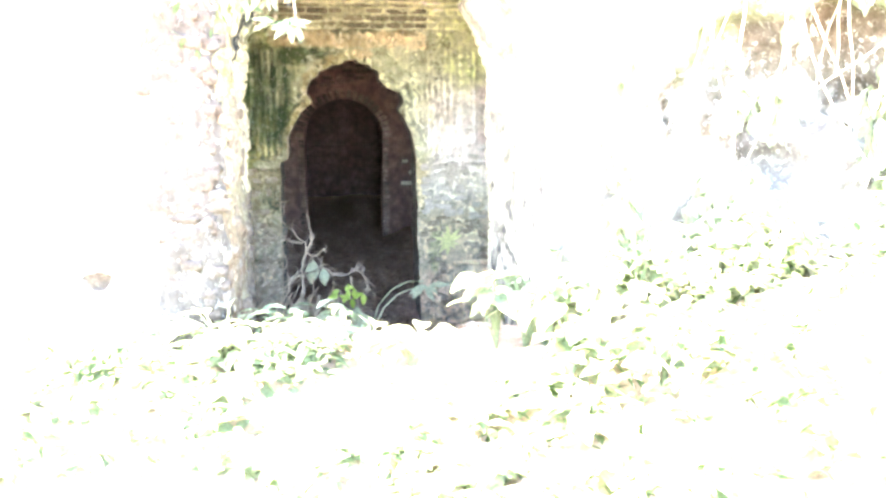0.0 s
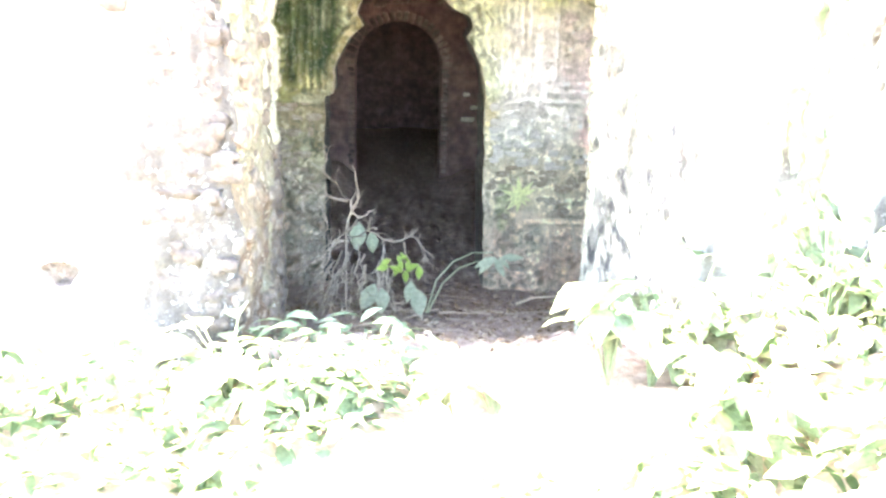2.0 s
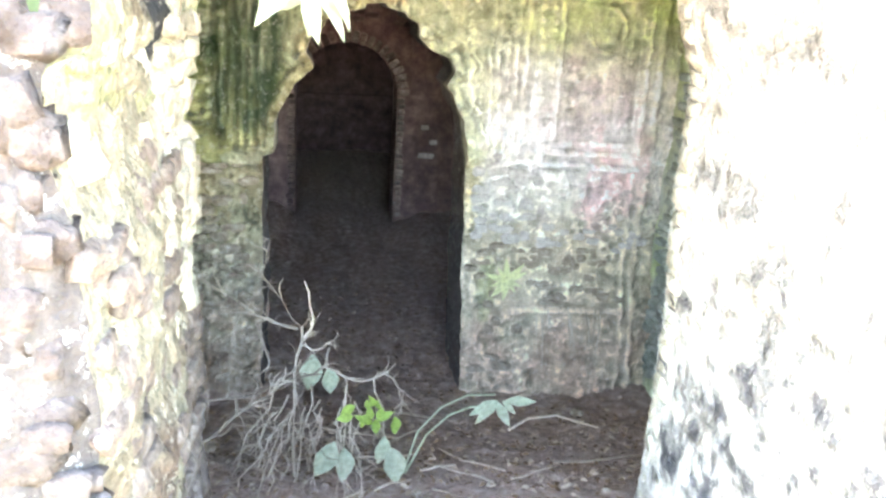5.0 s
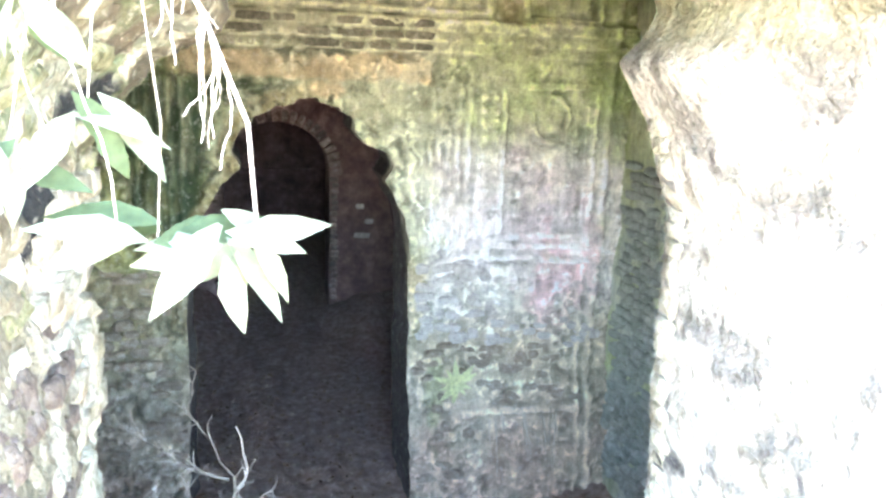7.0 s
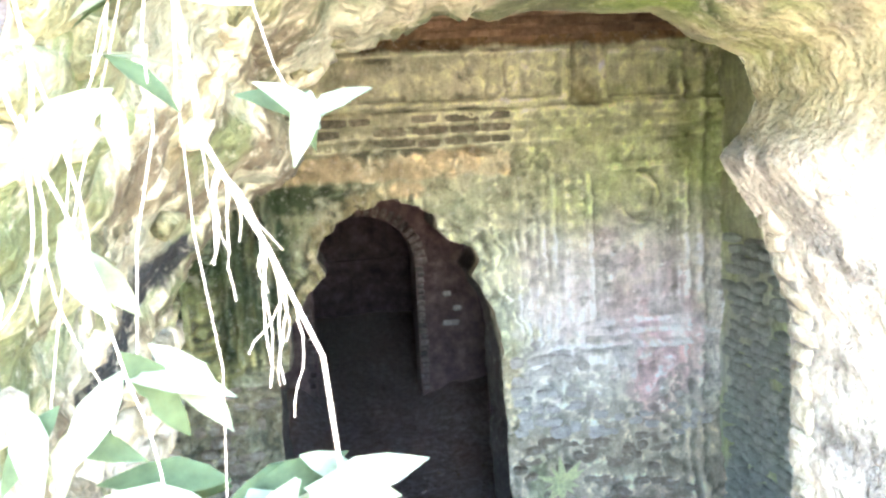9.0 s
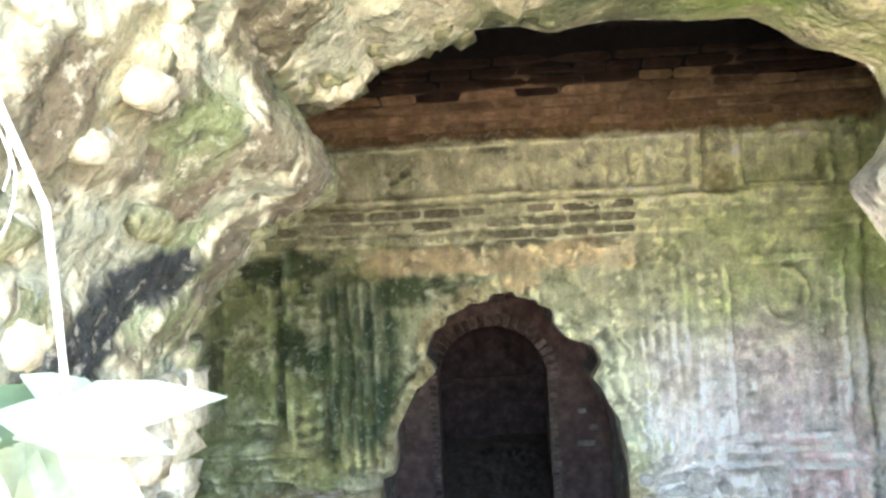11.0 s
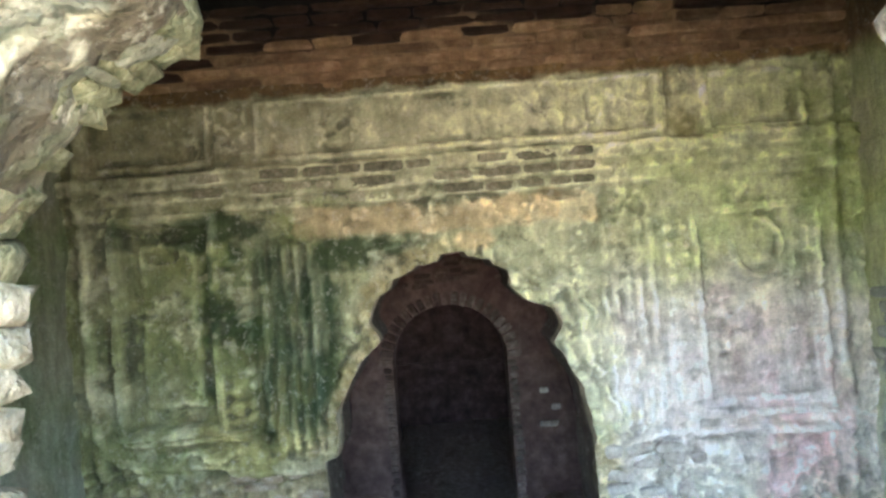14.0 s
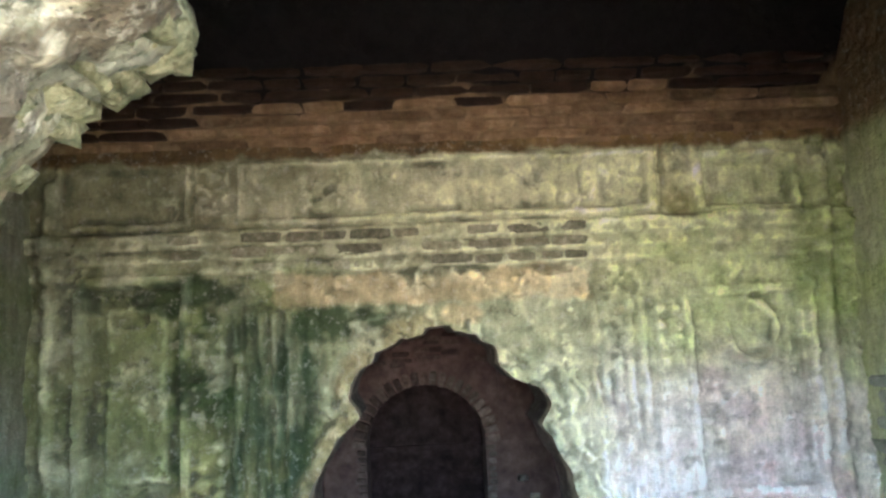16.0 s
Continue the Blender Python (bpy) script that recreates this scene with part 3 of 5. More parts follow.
def back_colour(x, z):
    n = fbm(x, z, 4, 5, 91)
    m = fbm(x, z, 9, 4, 191)
    col = np.ones(x.shape + (3,)) * np.array((0.425, 0.43, 0.335))
    col = tint(col, (0.62, 0.62, 0.49), smooth(z + 0.03 * n, 1.98, 2.08) * smooth(x, -0.9, 0.3))
    col = tint(col, (0.34, 0.33, 0.24), smooth(z, 1.98, 2.08) * (1 - smooth(x, -1.0, 0.0)) * 0.8)
    col = tint(col, (0.28, 0.315, 0.168), (1 - smooth(x, -0.5, 0.1)) * (1 - smooth(z, 1.78, 1.95)) * np.clip(0.7 + n, 0, 1))
    col = tint(col, (0.235, 0.255, 0.16), (1 - smooth(x, -1.5, -0.9)) * np.clip(0.6 + n, 0, 1) * 0.7)
    # yellow-green algae high on the east side
    green = smooth(x + 0.25 * n, 0.85, 1.5) * smooth(z + 0.2 * n, 1.12, 1.65) * (1 - 0.5 * smooth(z, 2.1, 2.3))
    col = tint(col, (0.53, 0.565, 0.37), green * np.clip(0.85 + 0.8 * m, 0, 1))
    col = tint(col, (0.30, 0.36, 0.18), blob(x, z, 2.02, 1.7, 0.22, 0.8, 93, 0.8, 0.6) * 0.8)
    col = tint(col, (0.36, 0.41, 0.24), green * np.clip(m * 2.2 - 0.5, 0, 1) * 0.7)
    # dark green run-off on the west pilaster and niche
    streak = fbm(x * 4.5, z * 0.55, 4, 4, 94)
    for cx, cz, rx, rz, k in ((-0.96, 1.42, 0.05, 0.26, 95), (-1.05, 1.76, 0.22, 0.07, 195), (-0.25, 1.62, 0.34, 0.08, 96), (-0.47, 0.80, 0.07, 0.16, 97), (-0.8, 1.3, 0.08, 0.3, 196)):
        col = tint(col, (0.032, 0.062, 0.028), blob(x, z, cx, cz, rx, rz, k, 0.7, 1.1, 8) * 0.85)
    col = tint(col, (0.46, 0.42, 0.23), blob(x, z, -0.72, 0.80, 0.28, 0.26, 98, 0.9, 0.6, 4) * 0.8)
    col = tint(col, (0.022, 0.048, 0.02), box_mask(x + 0.04 * n, z + 0.1 * n, -0.76, -0.34, 0.78, 1.66, 0.09) * np.clip(0.9 + streak * 1.4 + 0.8 * m, 0.4, 1) * 0.93)
    # white lime low on the east side, with bare pinkish plaster
    white = smooth(x + 0.2 * n, 0.72, 1.0) * (1 - smooth(z + 0.22 * n, 1.05, 1.62)) * smooth(z, -0.1, 0.4)
    col = tint(col, (0.76, 0.755, 0.745), white * np.clip(0.8 + 0.8 * n, 0, 1) * (0.45 + 0.55 * smooth(z + 0.15 * m, 0.35, 0.75)))
    col = tint(col, (0.62, 0.63, 0.59), blob(x, z, 0.82, 1.05, 0.16, 0.4, 100, 0.8, 0.6, 6) * 0.6)
    col = tint(col, (0.50, 0.42, 0.44), blob(x, z, 1.60, 1.02, 0.24, 0.32, 101, 0.7, 0.9, 7) * 0.6)
    col = tint(col, (0.62, 0.45, 0.46), np.clip(blob(x, z, 1.74, 0.42, 0.14, 0.28, 102, 0.6, 1.0, 9) + 0.6 * blob(x, z, 1.96, 0.5, 0.06, 0.35, 103, 0.6, 1.0, 9), 0, 1) * 0.75)
    col = tint(col, (0.30, 0.28, 0.27), white * np.clip(m * 2.4 - 0.8, 0, 1) * 0.8)
    # peach undercoat over the arch
    peach = np.clip(box_mask(x + 0.03 * m, z + 0.025 * m, -0.55, 0.92, 1.675, 1.825, 0.015) * np.clip(1.6 + 1.1 * fbm(x, z, 6, 4, 104) - 0.7 * smooth(-x, 0.2, 0.5), 0, 1) + blob(x, z, 0.27, 1.63, 0.1, 0.06, 105, 0.4), 0, 1)
    col = tint(col, (0.60, 0.49, 0.36), peach)
    near = from_edge(x, z, door_edge)
    col = tint(col, (0.50, 0.42, 0.28), (1 - smooth(near + 0.03 * n, 0.05, 0.10)) * (1 - smooth(x, 0.0, 0.4)) * smooth(z, 0.6, 0.75) * 0.85)
    col = tint(col, (0.09, 0.095, 0.055), blob(x, z, 0.16, 1.83, 0.12, 0.06, 197, 0.5, 0.8, 9) * 0.85)
    # bare joints of the cornice
    joint = box_mask(x, z + 0.02 * n, -1.3, 1.05, 1.83, 2.03, 0.015)
    col = tint(col, (0.54, 0.53, 0.42), joint * np.clip(0.3 + 1.5 * m, 0, 1) * 0.75)
    col = tint(col, (0.19, 0.145, 0.085), box_mask(x, z, 1.25, 1.41, 2.0, 2.4, 0.03) * np.clip(0.4 + m, 0, 0.6))
    col = tint(col, (0.19, 0.125, 0.07), smooth(z + 0.03 * m, 2.35, 2.38))
    # bare rubble and damp towards the floor
    col = tint(col, (0.43, 0.355, 0.28), (1 - smooth(z + 0.10 * n, 0.5, 0.68)) * (1 - white) * 0.9)
    col = tint(col, (0.50, 0.43, 0.40), (1 - smooth(z + 0.16 * n, -0.1, 0.35)) * 0.85)
    col = tint(col, (0.44, 0.31, 0.29), (1 - smooth(z + 0.14 * n, -0.45, -0.1)) * np.clip(0.7 + n, 0, 1) * 0.8)
    col = tint(col, (0.30, 0.33, 0.20), blob(x, z, 0.98, -0.3, 0.05, 0.25, 106, 0.6, 0.8, 8) * 0.5)
    # pale flaked patches
    flake = smooth(fbm(x, z, 6.5, 5, 198), 0.30, 0.38)
    col = tint(col, np.array((0.66, 0.64, 0.55)), flake * (1 - green * 0.7) * (1 - 0.8 * box_mask(x, z, -0.76, -0.34, 0.78, 1.7, 0.05)) * 0.38 * smooth(z, -0.2, 0.3) * (1 - smooth(z, 2.3, 2.36)))
    warm = 0.94 - 0.13 * (1 - white)
    col = col * np.stack([0.98 + 0.05 * white, 1 - 0.02 * white, warm + 0.05 * white], -1)
    # brightness rises from west to east: the wall's uneven light, put into the colour
    lime = 0.78 + 0.42 * smooth(x + 0.2 * n, -0.4, 1.2)
    return col * (lime * (1 + 0.30 * fbm(x, z, 14, 4, 107)))[..., None]


bx = np.arange(WEST - 0.03, EAST + 0.05, 0.0095)
bz = np.arange(-1.15, VAULT + 0.03, 0.0095)
BX, BZ = np.meshgrid(bx, bz, indexing="ij")
BX, BZ, keep = cut(BX, BZ, door_edge, 0.0065)
proud = relief(BX, BZ)


def blurred(a, k):
    """Running mean over 2 k + 1 cells each way."""
    for axis in (0, 1):
        pad = np.concatenate([np.repeat(a.take([0], axis), k + 1, axis), a, np.repeat(a.take([-1], axis), k, axis)], axis)
        c = np.cumsum(pad, axis)
        n = a.shape[axis]
        a = (c.take(range(2 * k + 1, 2 * k + 1 + n), axis) - c.take(range(0, n), axis)) / (2 * k + 1)
    return a


stain = back_colour(BX, BZ)
# patchy painted relief shading: pale raised edges, dark grooves, with worn lime and mould
edge_height = proud - blurred(proud, 4)
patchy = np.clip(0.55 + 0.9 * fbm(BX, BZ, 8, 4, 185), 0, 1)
lit_worn_edge = (smooth(edge_height, 0.002, 0.009) * patchy * (BZ < 2.34))[..., None]
stain = stain * (1 + 0.75 * lit_worn_edge) + 0.06 * lit_worn_edge
stain = tint(stain, (0.07, 0.075, 0.05), smooth(-edge_height, 0.002, 0.009) * np.clip(0.4 + 1.2 * fbm(BX, BZ, 6, 4, 187), 0, 1) * (0.78 - 0.28 * smooth(BX, 0.5, 0.9)))
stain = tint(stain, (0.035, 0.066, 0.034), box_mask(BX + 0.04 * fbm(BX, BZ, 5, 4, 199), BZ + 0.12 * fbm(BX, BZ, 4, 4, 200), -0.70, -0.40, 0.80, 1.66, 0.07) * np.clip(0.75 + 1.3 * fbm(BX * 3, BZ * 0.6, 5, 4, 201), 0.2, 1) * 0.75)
back = tagged(new("wall_north"), "carved lime plaster wall, green with algae, round a cusped doorway", "wall", kind="structure")
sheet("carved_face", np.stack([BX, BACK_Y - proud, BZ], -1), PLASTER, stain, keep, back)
du = np.linspace(0, 1, 26)
DX = np.ones((26, 1)) * door_edge[None, :, 0]
DZ = np.ones((26, 1)) * door_edge[None, :, 1]
start = BACK_Y - relief(DX, DZ)
DY = start * (1 - du[:, None]) + (BACK_Y + BACK_THICK) * du[:, None]
squash = 0.02 * fbm(DY, DZ, 8, 4, 111) * np.minimum(1, du * 5)[:, None]
DX = DX + squash * np.sign(DX - 0.2)
# reveal colour: tan at the lit front edge, darkened inwards
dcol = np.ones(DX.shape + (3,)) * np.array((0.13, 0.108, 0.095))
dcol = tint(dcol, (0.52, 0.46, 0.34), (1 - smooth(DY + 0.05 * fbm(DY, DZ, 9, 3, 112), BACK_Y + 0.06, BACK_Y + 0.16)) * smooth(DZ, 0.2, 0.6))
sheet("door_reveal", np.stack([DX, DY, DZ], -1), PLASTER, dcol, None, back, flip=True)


def holed_wall(name, x0, x1, z0, z1, y0, y1, outline, mat, parent, seed, step=0.04):
    """Both faces of a wall with an opening, and the opening's reveal."""
    X, Z = np.meshgrid(np.arange(x0, x1 + step, step), np.arange(z0, z1 + step, step), indexing="ij")
    X, Z, keep = cut(X, Z, outline, step * 0.7)
    w = 0.02 * fbm(X, Z, 3, 4, seed)
    sheet(name, np.stack([X, y0 - w, Z], -1), mat, None, keep, parent)
    sheet(name, np.stack([X, y1 + w * 0, Z], -1), mat, None, keep, parent, flip=True)
    v = np.linspace(0, 1, 10)[:, None]
    ox, oz = np.ones((10, 1)) * outline[None, :, 0], np.ones((10, 1)) * outline[None, :, 1]
    yy = (y0 - 0.02 * fbm(ox, oz, 3, 4, seed)) * (1 - v) + y1 * v
    sheet(name, np.stack([ox, yy, oz], -1), mat, None, None, parent, flip=True)


# back of the carved wall
BXB, BZB = np.meshgrid(np.arange(-2.6, 3.0, 0.04), np.arange(-1.2, 3.4, 0.04), indexing="ij")
BXB, BZB, keep = cut(BXB, BZB, door_edge, 0.028)
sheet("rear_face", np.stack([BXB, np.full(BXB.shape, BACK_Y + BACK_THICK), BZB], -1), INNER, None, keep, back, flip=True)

# ---- the rooms behind: a second wall with a round arch, a third with a low one ----
def round_arch(x0, x1, spring, foot, n=40):
    r, c = (x1 - x0) / 2, (x0 + x1) / 2
    a = np.linspace(math.pi, 0, n)
    arc = np.stack([c + r * np.cos(a), spring + r * np.sin(a)], -1)
    return np.vstack([resample([(x0, foot), (x0, spring)], 20)[:-1], arc, resample([(x1, spring), (x1, foot)], 20)[1:]])


SECOND_Y, THIRD_Y = 11.2, 14.2
second = tagged(new("wall_second"), "reddish plaster wall with a brick-ringed round archway", "wall", kind="structure")
arch_b = round_arch(-0.385, 0.69, 0.60, -1.2)
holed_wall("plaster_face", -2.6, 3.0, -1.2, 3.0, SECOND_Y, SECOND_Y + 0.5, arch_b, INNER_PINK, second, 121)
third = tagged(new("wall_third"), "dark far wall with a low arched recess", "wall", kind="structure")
# low opening added to give a dark shape on the far wall
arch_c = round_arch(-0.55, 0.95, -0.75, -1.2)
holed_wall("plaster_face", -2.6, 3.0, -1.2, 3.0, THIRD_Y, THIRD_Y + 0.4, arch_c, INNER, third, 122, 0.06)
bm = bmesh.new()
block(bm, -2.6, 3.0, THIRD_Y + 0.06, THIRD_Y - 0.05, 0.18, 0.25)
part("ledge", bm, INNER, third)


def plain_wall(name, blocks, mat, label, category="wall"):
    root = tagged(new(name), label, category, kind="structure")
    for b in blocks:
        bm = bmesh.new()
        block(bm, *b)
        part("masonry", bm, mat, root)
    return root


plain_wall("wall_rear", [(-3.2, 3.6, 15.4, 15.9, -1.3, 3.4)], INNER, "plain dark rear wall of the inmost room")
plain_wall("wall_inner_west", [(-3.2, -2.6, BACK_Y + BACK_THICK, 15.4, -1.3, 3.4)], INNER, "plain dark side wall of the inner rooms")
plain_wall("wall_inner_east", [(3.0, 3.6, BACK_Y + BACK_THICK, 15.4, -1.3, 3.4)], INNER, "plain dark side wall of the inner rooms")
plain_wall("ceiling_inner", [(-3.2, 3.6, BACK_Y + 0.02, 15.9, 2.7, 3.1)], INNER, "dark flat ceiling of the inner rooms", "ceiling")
plain_wall("roof", [(-7, 8, FRONT_Y + 0.05, 15.9, 4.2, 4.5)], OUTSIDE_STONE, "flat lime-covered roof of the ruin", "roof")
plain_wall("wall_outer_west", [(-7, -6.5, FRONT_Y + 0.05, 15.9, -1, 4.2)], OUTSIDE_STONE, "plain outer flank of the ruin")
plain_wall("wall_outer_east", [(7.5, 8, FRONT_Y + 0.05, 15.9, -1, 4.2)], OUTSIDE_STONE, "plain outer flank of the ruin")


# ---- side walls and vault of the porch ----
def side_wall(name, xw, sign, seed, label):
    root = tagged(new(name), label, "wall", kind="structure")
    Y, Z = np.meshgrid(np.linspace(INNER_Y - 0.02, BACK_Y + 0.03, 110), np.linspace(-1.2, 3.9, 200), indexing="ij")
    w = 0.018 * fbm(Y, Z, 3, 4, seed) + 0.006 * fbm(Y, Z, 18, 3, seed + 1)
    # the east wall is painted paler, for the light that falls there
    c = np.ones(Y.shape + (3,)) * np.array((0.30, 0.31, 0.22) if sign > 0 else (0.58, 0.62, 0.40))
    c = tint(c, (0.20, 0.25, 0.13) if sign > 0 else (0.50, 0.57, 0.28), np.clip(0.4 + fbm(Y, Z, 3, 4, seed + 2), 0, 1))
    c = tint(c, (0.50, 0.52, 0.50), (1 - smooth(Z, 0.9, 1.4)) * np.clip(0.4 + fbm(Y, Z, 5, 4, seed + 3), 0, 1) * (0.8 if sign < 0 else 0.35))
    c = tint(c, (0.19, 0.125, 0.07), smooth(Z, 2.3, 2.45))
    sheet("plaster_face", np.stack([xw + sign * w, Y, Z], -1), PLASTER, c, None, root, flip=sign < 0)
    bm = bmesh.new()
    block(bm, min(xw - sign * 0.05, xw - sign * 0.6), max(xw - sign * 0.05, xw - sign * 0.6), INNER_Y, BACK_Y + BACK_THICK, -1.2, 4.2)
    part("masonry", bm, OUTSIDE_STONE, root)
    return root


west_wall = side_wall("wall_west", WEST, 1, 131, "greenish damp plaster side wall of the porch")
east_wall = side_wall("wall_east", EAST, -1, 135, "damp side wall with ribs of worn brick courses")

RISE, HALF, MID = 1.15, (BACK_Y - INNER_Y) / 2, (BACK_Y + INNER_Y) / 2
vx = np.linspace(WEST - 0.05, EAST + 0.05, 90)
va = np.linspace(0, math.pi, 110)
VX, VA = np.meshgrid(vx, va, indexing="ij")
bump_v = 0.02 * fbm(VX, VA * 1.3, 4, 4, 141)
VY, VZ = MID + (HALF + 0.012 - bump_v) * np.cos(VA), VAULT - 0.005 + (RISE - bump_v) * np.sin(VA)
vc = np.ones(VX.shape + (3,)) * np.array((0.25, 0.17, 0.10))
# black above the foot stands in for roosting bats and the unlit height
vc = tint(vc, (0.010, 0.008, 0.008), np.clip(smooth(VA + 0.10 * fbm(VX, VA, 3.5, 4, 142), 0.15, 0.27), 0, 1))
vault = tagged(sheet("ceiling", np.stack([VX, VY, VZ], -1), VAULTING, vc, None, None), "brick barrel vault, brown along its foot, darkened to black above", "ceiling", kind="structure")

# ---- bricks and stones that stand proud ----
BRICKS = [lumpy_brick(k) for k in range(7)]
BLOCKS = [lumpy_brick(60 + k, 0.3, 0.36, True) for k in range(9)]
STONES = [lumpy_brick(40 + k, 0.2, 0.42, True) for k in range(9)]
rng = random.Random(5)


def place_on_back(x, z):
    return BACK_Y - float(relief(np.array([x]), np.array([z]))[0])


# cornice courses
for row, z in enumerate((1.872, 1.935, 1.998)):
    x = -1.32 + rng.uniform(0, 0.1)
    while x < 1.28:
        long = rng.uniform(0.10, 0.24)
        chance = 0.85 if -0.6 < x < 0.85 else (0.45 if x < 0.8 else 0.0)
        if rng.random() < chance:
            lay(BRICKS, "brick", back, CORNICE_BRICK, (x + long / 2, place_on_back(x + long / 2, z) + 0.012, z + rng.uniform(-0.004, 0.004)), (long * 0.95, 0.05, rng.uniform(0.036, 0.046)), (rng.uniform(-0.03, 0.03), rng.uniform(-0.02, 0.02), rng.uniform(-0.03, 0.03)))
        x += long + rng.uniform(0.005, 0.02)
# bare brick and rubble on the two door piers
for x0, x1 in ((-0.98, -0.485), (0.83, 1.30)):
    z = -0.82
    while z < 0.60:
        high = rng.uniform(0.035, 0.055)
        x = x0 + rng.uniform(0, 0.06)
        while x < x1 - 0.05:
            long = rng.uniform(0.06, 0.16)
            edge = min(abs(x - x1), abs(x + long - x0)) < 0.1
            if x + long < x1 + 0.02 and rng.random() < (0.62 if z > -0.1 else 0.3):
                lay(STONES, "brick", back, LIME_BRICK if x0 > 0 and z > 0.1 else GREY_BRICK, (x + long / 2, place_on_back(x + long / 2, z) + 0.008 - rng.uniform(0, 0.014), z + high / 2 + rng.uniform(-0.014, 0.014)), (long * 0.95, 0.05, high * rng.uniform(0.8, 1.3)), [rng.uniform(-0.14, 0.14) for _ in range(3)])
            x += long + 0.012
        z += high + 0.014
# a few on the lower wall beside them
for k in range(46):
    x, z = rng.uniform(1.3, 2.0), rng.uniform(-0.3, 0.28)
    lay(STONES, "brick", back, LIME_BRICK if z > 0.05 else GREY_BRICK, (x, place_on_back(x, z) + 0.012, z), (rng.uniform(0.06, 0.14), 0.045, rng.uniform(0.03, 0.05)), [rng.uniform(-0.1, 0.1) for _ in range(3)])
# brick courses at the foot of the vault, painted black where it goes dark
for row in range(7):
    a = 0.035 + row * 0.047
    y, z = MID + HALF * math.cos(a), VAULT + RISE * math.sin(a)
    x = WEST + rng.uniform(0, 0.15)
    while x < EAST - 0.1:
        long = rng.uniform(0.15, 0.3)
        lay(BRICKS, "brick", vault, BROWN_BRICK if row + rng.uniform(-0.35, 0.35) < 3.2 - 2.2 * float(smooth(-x, 0.6, 1.3)) + 1.8 * float(fbm(x, 0.0, 1.7, 3, 143)) else VAULT_BLACK, (min(x + long / 2, EAST - long / 2), y + 0.012 + rng.uniform(-0.004, 0.006), z), (long * 0.97, 0.05, 0.040), (-a, rng.uniform(-0.012, 0.012), 0))
        x += long + 0.01
# ribs of brick on the east wall
for row in range(36):
    z = -0.72 + row * 0.056
    y = 6.45 + rng.uniform(0, 0.12)
    while y < BACK_Y - 0.16:
        long = rng.uniform(0.06, 0.15)
        if rng.random() < 0.9:
            lay(STONES, "brick", east_wall, DAMP_BRICK, (EAST + 0.006 - rng.uniform(0, 0.026), y + long / 2, z + rng.uniform(-.006, .006)), (0.07, long * 1.02, rng.uniform(0.042, 0.056)), [rng.uniform(-0.14, 0.14) for _ in range(3)])
        y += long + 0.008
# ring of bricks round the second arch, and toothed jambs, darker on the west half
for k in range(23):
    a = math.pi * (k + 0.5) / 23
    lay(BRICKS, "brick", second, INNER_BRICK if k < 11 else DIM_BRICK, (0.1525 + 0.60 * math.cos(a), SECOND_Y - 0.015, 0.60 + 0.60 * math.sin(a)), (0.062, 0.06, 0.12), (0, math.pi / 2 - a, 0))
for side, xx in ((-1, -0.42), (1, 0.725)):
    for k in range(22):
        lay(BRICKS, "brick", second, INNER_BRICK if side > 0 else DIM_BRICK, (xx + side * rng.uniform(0, 0.02), SECOND_Y - 0.012, 0.56 - k * 0.06), (rng.uniform(0.06, 0.09), 0.06, 0.046), (0, rng.uniform(-0.05, 0.05), 0))
for k in range(34):
    lay(BRICKS, "brick", second, DIM_BRICK, (rng.uniform(-0.3, 1.2), SECOND_Y - 0.022, rng.uniform(1.28, 1.6)), (rng.uniform(0.12, 0.2), 0.06, 0.045), (0, rng.uniform(-0.04, 0.04), 0))
for k, (x, z) in enumerate(((1.03, -0.03), (1.0, 0.28), (1.1, 0.12))):
    lay(BRICKS, "brick", second, LIME_BRICK, (x, SECOND_Y - 0.025, z), (0.16 if k == 0 else 0.08, 0.05, 0.05))
bm = bmesh.new()
block(bm, 0.82, 0.98, SECOND_Y - 0.06, SECOND_Y + 0.02, 0.62, 1.9)
part("pilaster", bm, INNER_PINK, second)

# stones of the opening's west jamb, largest at its inner corner, and on up under the arch
rise = np.r_[0, np.cumsum(np.linalg.norm(np.diff(inner_edge, axis=0), axis=1))]


def along(s):
    """Place on the inner edge and its way into the opening, s metres from the west foot."""
    k = int(np.searchsorted(rise, s))
    a, b = inner_edge[max(k - 3, 0)], inner_edge[min(k + 3, len(inner_edge) - 1)]
    d = (b - a) / np.linalg.norm(b - a)
    return inner_edge[min(k, len(inner_edge) - 1)], d


s = 0.36
while s < 3.25:
    high = rng.uniform(0.042, 0.072) if s < 2.3 else rng.uniform(0.03, 0.048)
    y = INNER_Y + 0.005
    stop = 4.45 if s < 2.2 else 4.74
    while y > stop:
        long = rng.uniform(0.08, 0.14) if s < 2.3 else rng.uniform(0.06, 0.11)
        (x, z), d = along(s + high / 2)
        sink = rng.uniform(-0.002, 0.010) + (0.010 if s > 2.2 else 0) + (0.004 if y < INNER_Y - 0.10 else 0)
        if rng.random() < ((0.98 if y > 4.8 else 0.72) if s < 2.3 else 0.8):
            lay(BLOCKS, "stone", facade, TAN_STONE if s < 1.45 else (LIME_STONE if s < 2.2 else MOSSY_STONE), (x - d[1] * sink, y - long / 2, z + d[0] * sink), (0.085 if s < 2.3 else 0.06, long * 1.1, high * 1.12), (rng.uniform(-0.1, 0.1), math.atan2(d[0], d[1]) + rng.uniform(-0.07, 0.07), rng.uniform(-0.1, 0.1)))
        y -= long
    s += high
